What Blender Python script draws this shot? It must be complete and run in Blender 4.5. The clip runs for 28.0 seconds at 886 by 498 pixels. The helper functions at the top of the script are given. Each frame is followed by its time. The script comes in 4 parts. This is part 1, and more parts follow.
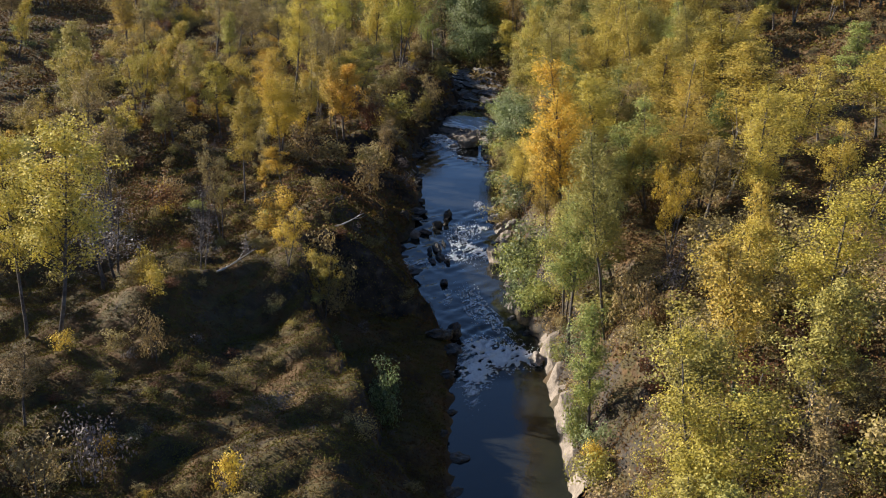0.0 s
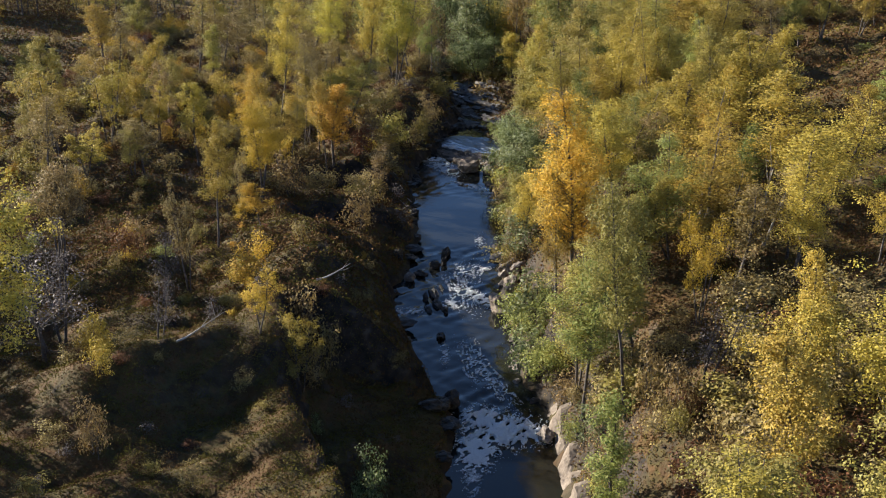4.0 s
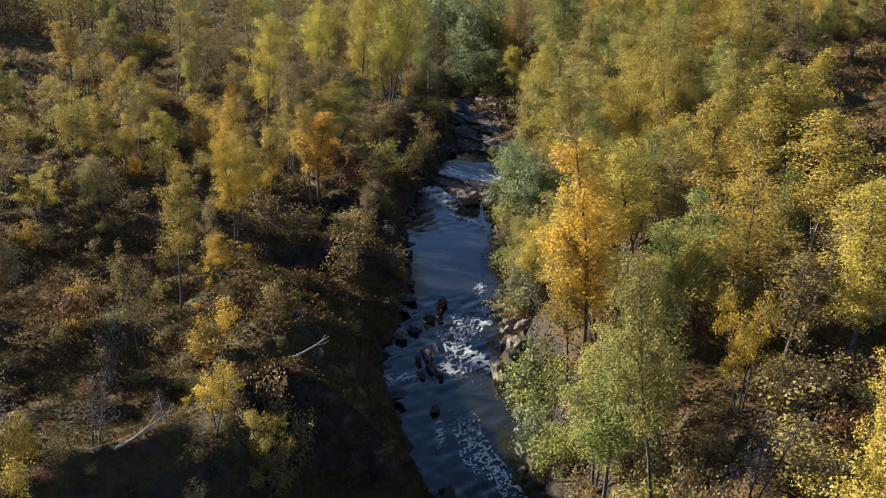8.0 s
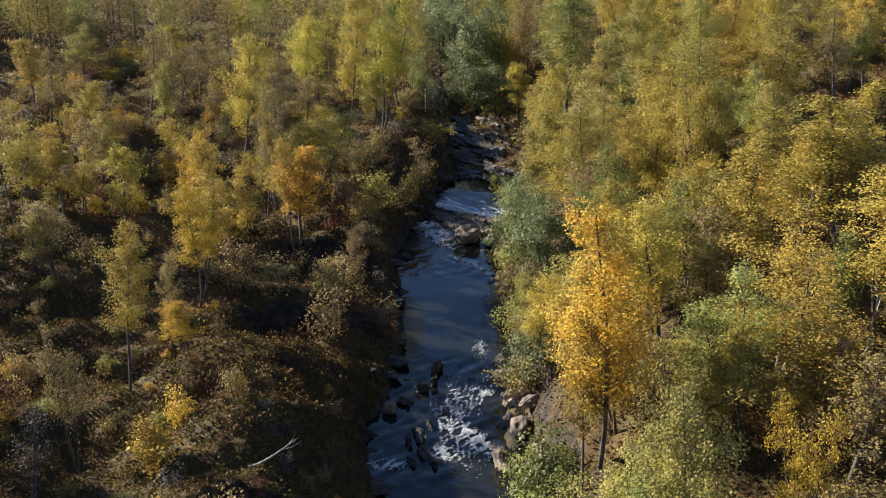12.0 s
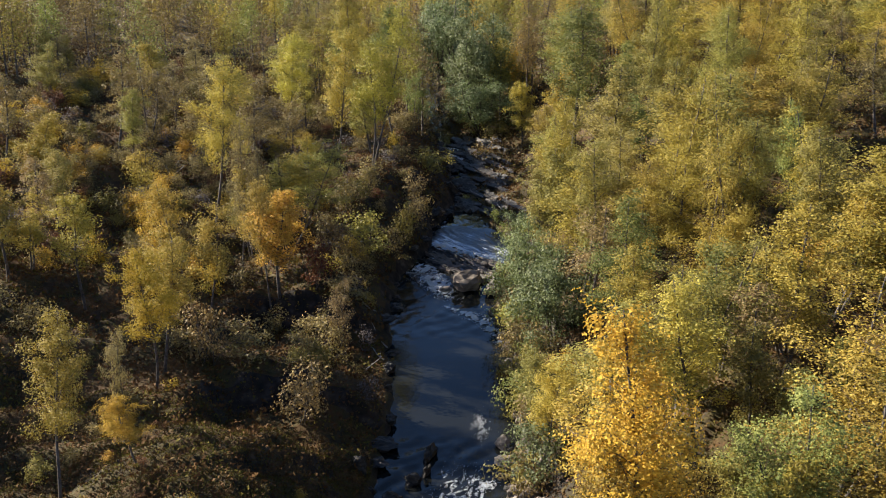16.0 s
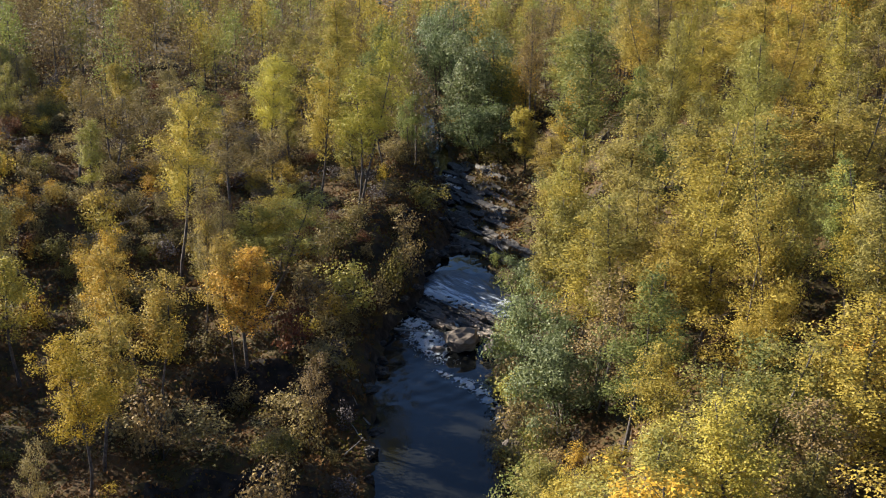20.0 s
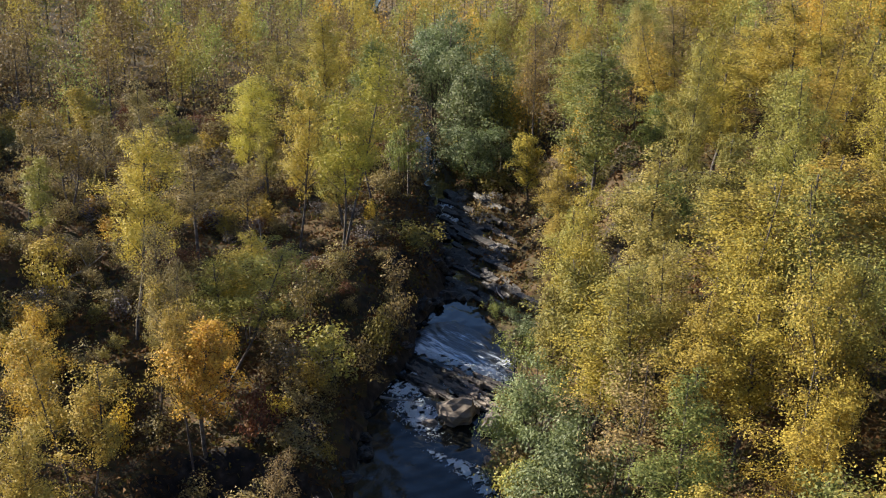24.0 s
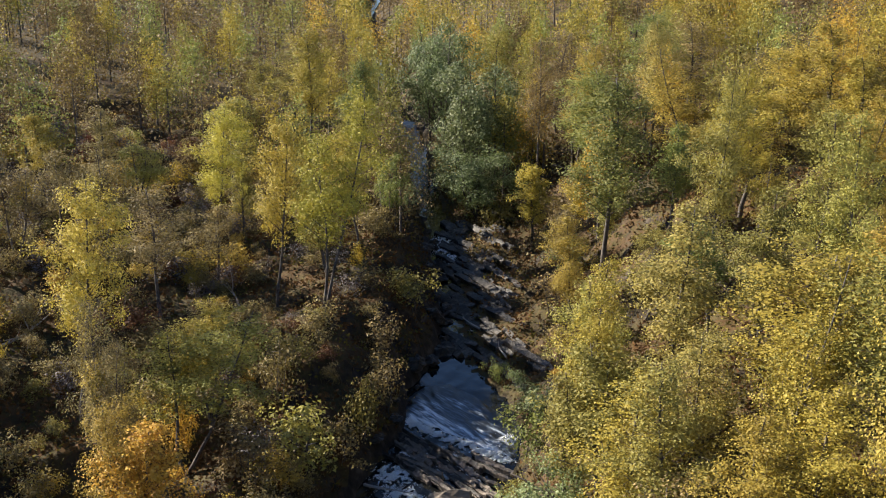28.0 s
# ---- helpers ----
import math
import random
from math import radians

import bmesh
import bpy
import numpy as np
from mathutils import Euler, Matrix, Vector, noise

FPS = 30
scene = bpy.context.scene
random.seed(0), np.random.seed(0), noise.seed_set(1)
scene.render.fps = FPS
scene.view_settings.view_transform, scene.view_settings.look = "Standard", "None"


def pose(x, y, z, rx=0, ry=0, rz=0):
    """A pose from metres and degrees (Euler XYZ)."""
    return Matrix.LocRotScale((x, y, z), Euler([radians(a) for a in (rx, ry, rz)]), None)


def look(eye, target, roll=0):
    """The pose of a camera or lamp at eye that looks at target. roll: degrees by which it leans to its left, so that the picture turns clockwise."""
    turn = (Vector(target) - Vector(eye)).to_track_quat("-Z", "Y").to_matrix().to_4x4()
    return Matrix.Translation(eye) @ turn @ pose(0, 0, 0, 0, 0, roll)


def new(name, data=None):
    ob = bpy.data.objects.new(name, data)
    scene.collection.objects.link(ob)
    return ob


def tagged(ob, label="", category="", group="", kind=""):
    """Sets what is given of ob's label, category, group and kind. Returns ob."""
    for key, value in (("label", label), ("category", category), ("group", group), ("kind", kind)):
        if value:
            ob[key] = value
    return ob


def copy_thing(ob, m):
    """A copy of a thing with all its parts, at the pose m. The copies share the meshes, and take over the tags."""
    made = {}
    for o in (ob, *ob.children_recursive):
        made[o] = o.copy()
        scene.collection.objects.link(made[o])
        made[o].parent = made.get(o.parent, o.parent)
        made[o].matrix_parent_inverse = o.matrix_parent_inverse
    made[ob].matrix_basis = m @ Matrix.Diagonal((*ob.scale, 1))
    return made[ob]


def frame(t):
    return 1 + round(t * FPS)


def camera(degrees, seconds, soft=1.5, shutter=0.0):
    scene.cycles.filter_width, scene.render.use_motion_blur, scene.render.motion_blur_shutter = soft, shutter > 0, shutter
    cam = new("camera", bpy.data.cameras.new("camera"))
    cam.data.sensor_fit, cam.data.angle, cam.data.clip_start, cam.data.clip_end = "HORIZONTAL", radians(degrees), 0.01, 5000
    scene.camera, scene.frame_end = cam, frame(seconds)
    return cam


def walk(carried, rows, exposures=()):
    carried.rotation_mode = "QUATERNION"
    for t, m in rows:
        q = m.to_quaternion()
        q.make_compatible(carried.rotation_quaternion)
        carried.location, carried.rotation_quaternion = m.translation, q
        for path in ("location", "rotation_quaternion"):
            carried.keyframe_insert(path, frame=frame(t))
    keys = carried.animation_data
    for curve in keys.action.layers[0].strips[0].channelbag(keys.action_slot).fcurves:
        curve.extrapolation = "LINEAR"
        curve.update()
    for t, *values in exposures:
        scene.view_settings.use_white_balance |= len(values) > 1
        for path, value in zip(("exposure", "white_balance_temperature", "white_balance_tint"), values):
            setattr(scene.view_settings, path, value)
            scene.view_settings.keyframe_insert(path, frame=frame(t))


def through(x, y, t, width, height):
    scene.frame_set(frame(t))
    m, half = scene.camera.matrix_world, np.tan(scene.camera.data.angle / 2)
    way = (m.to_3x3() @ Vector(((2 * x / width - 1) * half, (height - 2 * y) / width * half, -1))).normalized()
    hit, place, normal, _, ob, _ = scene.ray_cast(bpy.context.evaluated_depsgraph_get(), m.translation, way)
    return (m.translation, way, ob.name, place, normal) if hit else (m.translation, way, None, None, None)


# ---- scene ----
cam = camera(43.6, 28.0, soft=1.05)
METRES, EYE, TILT, LEAN, TURN = 40.0, 24.6, -17.0, 0.0, 0.0
ROWS = [
    (0.0, 0.0000, 0.0000, 0.0000, 0.000, 0.000, 0.00),
    (0.5, -0.0003, 0.0234, 0.0092, -0.000, 0.006, -0.06),
    (1.0, 0.0007, 0.0474, 0.0181, 0.006, -0.000, -0.07),
    (1.5, 0.0012, 0.0718, 0.0274, 0.012, -0.006, -0.09),
    (2.0, 0.0021, 0.0964, 0.0368, 0.017, -0.006, -0.12),
    (2.5, 0.0030, 0.1208, 0.0465, 0.023, -0.012, -0.12),
    (3.0, 0.0033, 0.1451, 0.0563, 0.029, -0.012, -0.15),
    (3.5, 0.0042, 0.1703, 0.0654, 0.035, -0.012, -0.19),
    (5.5, 0.0085, 0.2727, 0.1054, 0.075, -0.046, -0.09),
    (6.0, 0.0094, 0.2984, 0.1163, 0.087, -0.058, -0.09),
    (6.5, 0.0106, 0.3242, 0.1270, 0.098, -0.069, -0.07),
    (7.0, 0.0117, 0.3497, 0.1375, 0.110, -0.081, -0.05),
    (7.5, 0.0132, 0.3748, 0.1473, 0.121, -0.087, -0.08),
    (8.0, 0.0146, 0.4009, 0.1573, 0.127, -0.087, -0.12),
    (8.5, 0.0161, 0.4274, 0.1672, 0.133, -0.087, -0.16),
    (9.0, 0.0174, 0.4532, 0.1772, 0.133, -0.092, -0.20),
    (9.5, 0.0186, 0.4797, 0.1873, 0.139, -0.092, -0.25),
    (10.0, 0.0198, 0.5058, 0.1974, 0.144, -0.092, -0.28),
    (10.5, 0.0203, 0.5320, 0.2075, 0.150, -0.098, -0.28),
    (11.0, 0.0210, 0.5579, 0.2181, 0.162, -0.110, -0.27),
    (11.5, 0.0217, 0.5843, 0.2285, 0.179, -0.121, -0.26),
    (12.0, 0.0223, 0.6104, 0.2389, 0.191, -0.127, -0.27),
    (12.5, 0.0224, 0.6360, 0.2496, 0.208, -0.144, -0.26),
    (14.5, 0.0252, 0.7401, 0.2924, 0.272, -0.220, -0.13),
    (15.0, 0.0266, 0.7655, 0.3025, 0.277, -0.214, -0.15),
    (15.5, 0.0286, 0.7908, 0.3129, 0.277, -0.220, -0.19),
    (16.0, 0.0303, 0.8157, 0.3232, 0.283, -0.220, -0.24),
    (16.5, 0.0316, 0.8408, 0.3335, 0.289, -0.225, -0.25),
    (17.0, 0.0332, 0.8657, 0.3444, 0.295, -0.231, -0.30),
    (17.5, 0.0346, 0.8907, 0.3547, 0.289, -0.225, -0.36),
    (18.0, 0.0363, 0.9168, 0.3650, 0.295, -0.220, -0.40),
    (18.5, 0.0374, 0.9428, 0.3753, 0.289, -0.214, -0.44),
    (19.0, 0.0385, 0.9689, 0.3854, 0.300, -0.220, -0.46),
    (19.5, 0.0397, 0.9954, 0.3953, 0.312, -0.225, -0.49),
    (20.0, 0.0410, 1.0214, 0.4052, 0.323, -0.225, -0.51),
    (20.5, 0.0422, 1.0475, 0.4152, 0.329, -0.231, -0.53),
    (21.0, 0.0431, 1.0735, 0.4255, 0.329, -0.237, -0.56),
    (21.5, 0.0443, 1.0993, 0.4352, 0.329, -0.231, -0.58),
    (23.5, 0.0497, 1.2012, 0.4736, 0.352, -0.231, -0.58),
    (24.0, 0.0504, 1.2261, 0.4833, 0.364, -0.243, -0.56),
    (24.5, 0.0513, 1.2521, 0.4928, 0.364, -0.243, -0.59),
    (25.0, 0.0519, 1.2770, 0.5022, 0.370, -0.243, -0.62),
    (25.5, 0.0528, 1.3028, 0.5120, 0.381, -0.254, -0.62),
    (26.0, 0.0534, 1.3283, 0.5213, 0.381, -0.254, -0.62),
    (26.5, 0.0535, 1.3534, 0.5310, 0.393, -0.266, -0.60),
    (27.0, 0.0541, 1.3788, 0.5412, 0.410, -0.283, -0.55),
    (27.5, 0.0557, 1.4045, 0.5507, 0.416, -0.283, -0.56),
    (28.0, 0.0574, 1.4297, 0.5600, 0.427, -0.295, -0.57),
]
walk(cam, [(t, pose(0, 0, EYE, TILT, LEAN, TURN) @ pose(METRES * x, METRES * y, METRES * z, 90 + pitch, roll, yaw)) for t, x, y, z, yaw, pitch, roll in ROWS])

# ---- world, sun ----
SUN_AZ, SUN_EL = radians(-65), radians(28)      # to the left of the flight line, a little ahead
world = bpy.data.worlds.new("sky")
scene.world = world
world.use_nodes = True
wn = world.node_tree.nodes
sky = wn.new("ShaderNodeTexSky")
sky.sky_type, sky.sun_disc, sky.sun_elevation, sky.sun_rotation = "NISHITA", False, SUN_EL, SUN_AZ
sky.air_density, sky.dust_density, sky.ozone_density = 0.65, 0.0, 4.0
world.node_tree.links.new(sky.outputs[0], wn["Background"].inputs[0])
wn["Background"].inputs[1].default_value = 0.072
sun = new("sun", bpy.data.lights.new("sun", "SUN"))
sun.data.energy, sun.data.angle, sun.data.color = 5.0, radians(0.6), (1.0, 0.905, 0.76)
SUN_DIR = Vector((math.sin(SUN_AZ) * math.cos(SUN_EL), math.cos(SUN_AZ) * math.cos(SUN_EL), math.sin(SUN_EL)))
sun.matrix_world = look(SUN_DIR * 200, (0, 0, 0))
scene.view_settings.exposure = 1.55

# ---- lie of the land ----
WATER_Y = (-300, 0, 40, 56, 60, 74, 84, 95, 104, 108, 113, 118, 147, 196, 300, 3000)
WATER_Z = (-3, -1.5, -0.4, -0.05, 0.25, 0.9, 1.5, 2.1, 2.5, 3.0, 3.1, 3.4, 3.6, 4.2, 5.5, 12)
LEFT_Y = (-1500, 0, 44, 55, 59, 61.5, 63, 67, 70, 73.5, 78, 80, 84, 88, 94, 101, 106, 109, 113, 118, 120, 123, 130, 138, 144, 155, 170, 189, 200, 300, 3000)
LEFT_X = (-20, 0.4, 0.4, 0.5, 0.8, 0.4, -1.1, -1.25, -2.0, -2.9, -3.1, -2.3, -1.9, -1.7, -2.1, -2.5, -2.4, -1.6, -0.1, 0, 0.6, 1.5, 1.7, 1.2, 0.6, -0.6, -2.3, -5, -6.4, -17, -75)
RIGHT_Y = (-1500, 0, 44, 56, 60.5, 64.5, 72, 76, 81, 87, 96, 101, 104, 108, 113, 117, 122, 130, 144, 170, 189, 200, 300, 3000)
RIGHT_X = (-14, 5.5, 5.7, 5.7, 5.6, 4.5, 4.2, 3.9, 4.2, 4.9, 4.8, 4.1, 4.4, 5.0, 6.2, 5.2, 2.9, 2.7, 2.5, 0, -1.4, -4.9, -15.5, -73)


def water_z(y):
    return np.interp(y, WATER_Y, WATER_Z)


def left_x(y):
    return np.interp(y, LEFT_Y, LEFT_X)


def right_x(y):
    return np.interp(y, RIGHT_Y, RIGHT_X)


def wobble(x, y, size, seed=0.0):
    """Smooth unevenness between about -1 and 1 with humps of about this size."""
    u, v, s = x / size * 3.1, y / size * 3.1, seed
    a = np.sin(u * 1.0 + 1.3 * np.sin(v * 0.7 + s) + s) * np.cos(v * 0.93 + 1.1 * np.sin(u * 0.6 - s))
    b = np.sin(u * 1.9 - v * 1.3 + 2.1 + s * 1.7 + 0.9 * np.sin(v * 1.7)) * 0.5
    return (a + b) / 1.3


def ground_z(x, y):
    x, y = np.asarray(x, float), np.asarray(y, float)
    dl, dr = left_x(y) - x + 0.25 * wobble(x, y, 1.7, 3), x - right_x(y) + 0.25 * wobble(x, y, 1.5, 8)
    fl = np.interp(y, (40, 78, 86, 112, 125, 160), (1.0, 1.0, 0.66, 0.72, 0.85, 1.0))
    fr = np.interp(y, (100, 112, 122, 150, 185), (1.0, 0.7, 0.10, 0.12, 0.7))
    left = np.interp(dl, (-1.2, 0, 0.35, 1.0, 2.5, 4.5, 6, 9, 14, 25, 45, 90, 200, 3000), (-0.7, -0.15, 0.9, 1.9, 3.6, 4.9, 4.9, 4.8, 5.1, 6.6, 9.5, 17, 30, 120))
    right = np.interp(dr, (-1.2, 0, 0.5, 1.2, 2.5, 5, 9, 15, 25, 45, 90, 200, 3000), (-0.7, -0.15, 0.6, 1.6, 3.5, 5.3, 6.6, 8.0, 10, 13.5, 21, 34, 130))
    fr = fr + (1 - fr) * np.clip((dr - 4.5) / 9, 0, 1)
    fl = fl + (1 - fl) * np.clip((dl - 10) / 14, 0, 1)
    rise = np.where(dl > dr, left * np.where(left > 0, fl, 1), right * np.where(right > 0, fr, 1))
    # a hollow under the bluff on the open bank, and smaller ones further up, added to hold shade
    edge = np.interp(y, (40, 47, 48.4, 53, 59.3, 61.9), (4.0, 4.2, 5.4, 7.2, 8.6, 8.0))
    drop = 3.3 * (0.75 * np.clip((edge - dl) / 0.9, 0, 1) + 0.25 * np.clip((edge - dl) / 5, 0, 1)) * np.clip((y - 41) / 4, 0, 1) * np.clip((61.9 - y) / 1.1, 0, 1)
    rise = rise - np.minimum(drop, np.maximum(0.62 * left, 0)) * (dl > 0)
    for y0, y1, deep in ((77.5, 86.5, 2.0), (88.0, 97.0, 2.0)):
        drop = deep * np.clip((y - y0) / (y1 - y0) * 1.8, 0, 1) * np.clip((y1 - y) / 1.1, 0, 1) * np.clip((9.0 - dl) / 1.7, 0, 1)
        rise = rise - np.minimum(drop, np.maximum(0.4 * left, 0)) * (dl > 0)
    # the low ridge that crosses the open bank
    off = np.full(np.broadcast(x, y).shape, 1e9)
    for ax, ay, bx, by in ((-14.3, 50.6, -11.9, 54.7), (-11.9, 54.7, -8.2, 56.5), (-8.2, 56.5, -7.5, 66.5)):
        f = np.clip(((x - ax) * (bx - ax) + (y - ay) * (by - ay)) / ((bx - ax) ** 2 + (by - ay) ** 2), 0, 1)
        off = np.minimum(off, (x - ax - f * (bx - ax)) ** 2 + (y - ay - f * (by - ay)) ** 2)
    rise = rise + 2.0 * np.exp(-off / 6.5)
    out = np.clip(np.maximum(dl, dr) / 2.0, 0, 1)
    hump = 0.45 * wobble(x, y, 7.0, 1) + 0.26 * wobble(x, y, 2.6, 2) + 0.13 * wobble(x, y, 1.2, 5)
    near = np.clip(1 - np.maximum(np.maximum(-34 - x, x - 38), np.maximum(36 - y, y - 165)) / 15, 0, 1)
    return water_z(y) + rise + out * near * hump + np.clip((np.maximum(dl, dr) - 40) / 200, 0, 1) * 9 * wobble(x, y, 160, 4)
# ---- end of the land ----


# ---- materials ----
def material(name):
    m = bpy.data.materials.new(name)
    m.use_nodes = True
    m.node_tree.nodes.clear()
    return m, m.node_tree.nodes, m.node_tree.links


def node(nodes, kind, **values):
    n = nodes.new(kind)
    for key, value in values.items():
        n.inputs[key.replace("_", " ")].default_value = value
    return n


def ramp(nodes, *stops):
    n = nodes.new("ShaderNodeValToRGB")
    while len(n.color_ramp.elements) < len(stops):
        n.color_ramp.elements.new(0.5)
    for e, (p, c) in zip(n.color_ramp.elements, stops):
        e.position, e.color = p, (*c, 1)
    return n


def mix_colour(nodes, links, kind, factor, a, b):
    n = nodes.new("ShaderNodeMix")
    n.data_type, n.blend_type = "RGBA", kind
    for socket, value in ((0, factor), (6, a), (7, b)):
        if isinstance(value, bpy.types.NodeSocket):
            links.new(value, n.inputs[socket])
        else:
            n.inputs[socket].default_value = value if socket == 0 else (*value, 1)
    return n.outputs[2]


def foliage(name, tones, through=0.28, patch=(0.3, 0.25, 0.05), patch_amount=0.35, shine=0.22):
    """Leaves: every leaf its own tone, patches inside a crown, and each plant a little lighter or darker."""
    m, n, l = material(name)
    geo, info, co = n.new("ShaderNodeNewGeometry"), n.new("ShaderNodeObjectInfo"), n.new("ShaderNodeTexCoord")
    r = ramp(n, *[(i / max(1, len(tones) - 1), c) for i, c in enumerate(tones)])
    l.new(geo.outputs["Random Per Island"], r.inputs[0])
    noise_ = node(n, "ShaderNodeTexNoise", Scale=0.55, Detail=2.0)
    l.new(co.outputs["Object"], noise_.inputs["Vector"])
    k = n.new("ShaderNodeMapRange")
    k.inputs[1].default_value, k.inputs[2].default_value, k.inputs[4].default_value = 0.45, 0.7, patch_amount
    l.new(noise_.outputs[0], k.inputs[0])
    c = mix_colour(n, l, "MIX", k.outputs[0], r.outputs[0], patch)
    v = n.new("ShaderNodeMapRange")
    v.inputs[3].default_value, v.inputs[4].default_value = 0.72, 1.18
    l.new(info.outputs["Random"], v.inputs[0])
    hsv = n.new("ShaderNodeHueSaturation")
    h = n.new("ShaderNodeMapRange")
    h.inputs[3].default_value, h.inputs[4].default_value = 0.488, 0.512
    mul = n.new("ShaderNodeMath")
    mul.operation = "FRACT"
    times = n.new("ShaderNodeMath")
    times.operation, times.inputs[1].default_value = "MULTIPLY", 7.31
    l.new(info.outputs["Random"], times.inputs[0]), l.new(times.outputs[0], mul.inputs[0])
    l.new(mul.outputs[0], h.inputs[0]), l.new(h.outputs[0], hsv.inputs["Hue"]), l.new(v.outputs[0], hsv.inputs["Value"])
    l.new(c, hsv.inputs["Color"])
    p = node(n, "ShaderNodeBsdfPrincipled", Roughness=0.6)
    p.inputs["Specular IOR Level"].default_value = shine
    t = n.new("ShaderNodeBsdfTranslucent")
    mx, out = n.new("ShaderNodeMixShader"), n.new("ShaderNodeOutputMaterial")
    mx.inputs[0].default_value = through
    l.new(hsv.outputs[0], p.inputs["Base Color"]), l.new(hsv.outputs[0], t.inputs["Color"])
    l.new(p.outputs[0], mx.inputs[1]), l.new(t.outputs[0], mx.inputs[2]), l.new(mx.outputs[0], out.inputs[0])
    return m


def surface(name, stops, scale, fine, rough=0.85, bump=0.4, bump_scale=None, space="Object", distort=0.6, stretch=None):
    """A rough natural surface: broad stains over fine grain, with relief."""
    m, n, l = material(name)
    co = n.new("ShaderNodeTexCoord")
    vec = co.outputs[space]
    if stretch:
        mp = n.new("ShaderNodeMapping")
        mp.inputs["Scale"].default_value = stretch
        l.new(vec, mp.inputs[0])
        vec = mp.outputs[0]
    a, b = node(n, "ShaderNodeTexNoise", Scale=scale, Detail=5.0, Distortion=distort), node(n, "ShaderNodeTexNoise", Scale=fine, Detail=4.0)
    l.new(vec, a.inputs["Vector"]), l.new(vec, b.inputs["Vector"])
    blend = n.new("ShaderNodeMix")
    blend.inputs[0].default_value = 0.42
    l.new(a.outputs[0], blend.inputs[2]), l.new(b.outputs[0], blend.inputs[3])
    r = ramp(n, *stops)
    l.new(blend.outputs[0], r.inputs[0])
    p = node(n, "ShaderNodeBsdfPrincipled", Roughness=rough)
    p.inputs["Specular IOR Level"].default_value = 0.3
    bp = node(n, "ShaderNodeBump", Strength=bump, Distance=0.1)
    bt = node(n, "ShaderNodeTexNoise", Scale=bump_scale or fine, Detail=6.0)
    l.new(vec, bt.inputs["Vector"]), l.new(bt.outputs[0], bp.inputs["Height"]), l.new(bp.outputs[0], p.inputs["Normal"])
    out = n.new("ShaderNodeOutputMaterial")
    l.new(r.outputs[0], p.inputs["Base Color"]), l.new(p.outputs[0], out.inputs[0])
    return m, n, l, r, p


HEATH = ((0.30, (0.014, 0.009, 0.0045)), (0.40, (0.034, 0.021, 0.008)), (0.48, (0.056, 0.044, 0.011)), (0.57, (0.078, 0.040, 0.013)), (0.68, (0.076, 0.058, 0.016)))
ROCK = ((0.3, (0.055, 0.047, 0.042)), (0.45, (0.12, 0.10, 0.088)), (0.55, (0.21, 0.18, 0.155)), (0.7, (0.34, 0.295, 0.25)))
ground_mat, n, l, r, p = surface("heath", HEATH, 0.33, 2.6, bump=0.7, bump_scale=6.0)
# bare dark soil and rock where the bank is steep, darkened further for its shade
geo, sep, steep = n.new("ShaderNodeNewGeometry"), n.new("ShaderNodeSeparateXYZ"), n.new("ShaderNodeMapRange")
l.new(geo.outputs["True Normal"], sep.inputs[0]), l.new(sep.outputs[2], steep.inputs[0])
steep.inputs[1].default_value, steep.inputs[2].default_value, steep.inputs[3].default_value, steep.inputs[4].default_value = 0.5, 0.8, 1.0, 0.0
soil = ramp(n, (0.35, (0.010, 0.008, 0.006)), (0.55, (0.032, 0.024, 0.018)), (0.7, (0.075, 0.06, 0.048)))
sn = node(n, "ShaderNodeTexNoise", Scale=1.7, Detail=6.0)
l.new(n["Texture Coordinate"].outputs["Object"], sn.inputs["Vector"]), l.new(sn.outputs[0], soil.inputs[0])
l.new(mix_colour(n, l, "MIX", steep.outputs[0], r.outputs[0], soil.outputs[0]), p.inputs["Base Color"])

rock_grey = surface("grey_rock", ROCK, 0.9, 7.0, rough=0.7, bump=0.6, bump_scale=9.0)[0]
rock_pale = surface("pale_rock", ((0.3, (0.0765, 0.0606, 0.0480)), (0.45, (0.1487, 0.1203, 0.0960)), (0.6, (0.2295, 0.1909, 0.1560)), (0.75, (0.3060, 0.2656, 0.2240))), 1.1, 8.0, rough=0.75, bump=0.5)[0]
rock_wet = surface("wet_dark_rock", ((0.3, (0.010, 0.009, 0.008)), (0.5, (0.03, 0.026, 0.022)), (0.62, (0.085, 0.072, 0.06)), (0.72, (0.19, 0.165, 0.14))), 1.3, 7.0, rough=0.48, bump=0.8)[0]
bark_birch = surface("birch_bark", ((0.32, (0.022, 0.018, 0.016)), (0.46, (0.075, 0.063, 0.055)), (0.60, (0.13, 0.113, 0.10)), (0.76, (0.25, 0.225, 0.20))), 3.0, 12.0, bump=0.3, stretch=(1, 1, 0.6))[0]
bark_dark = surface("dark_bark", ((0.3, (0.025, 0.02, 0.018)), (0.5, (0.075, 0.062, 0.053)), (0.7, (0.15, 0.13, 0.115))), 3.0, 14.0, bump=0.4)[0]
dead_wood = surface("weathered_dead_wood", ((0.3, (0.2, 0.18, 0.165)), (0.5, (0.30, 0.275, 0.25)), (0.7, (0.44, 0.41, 0.38))), 2.0, 16.0, bump=0.3, stretch=(1, 1, 0.3))[0]

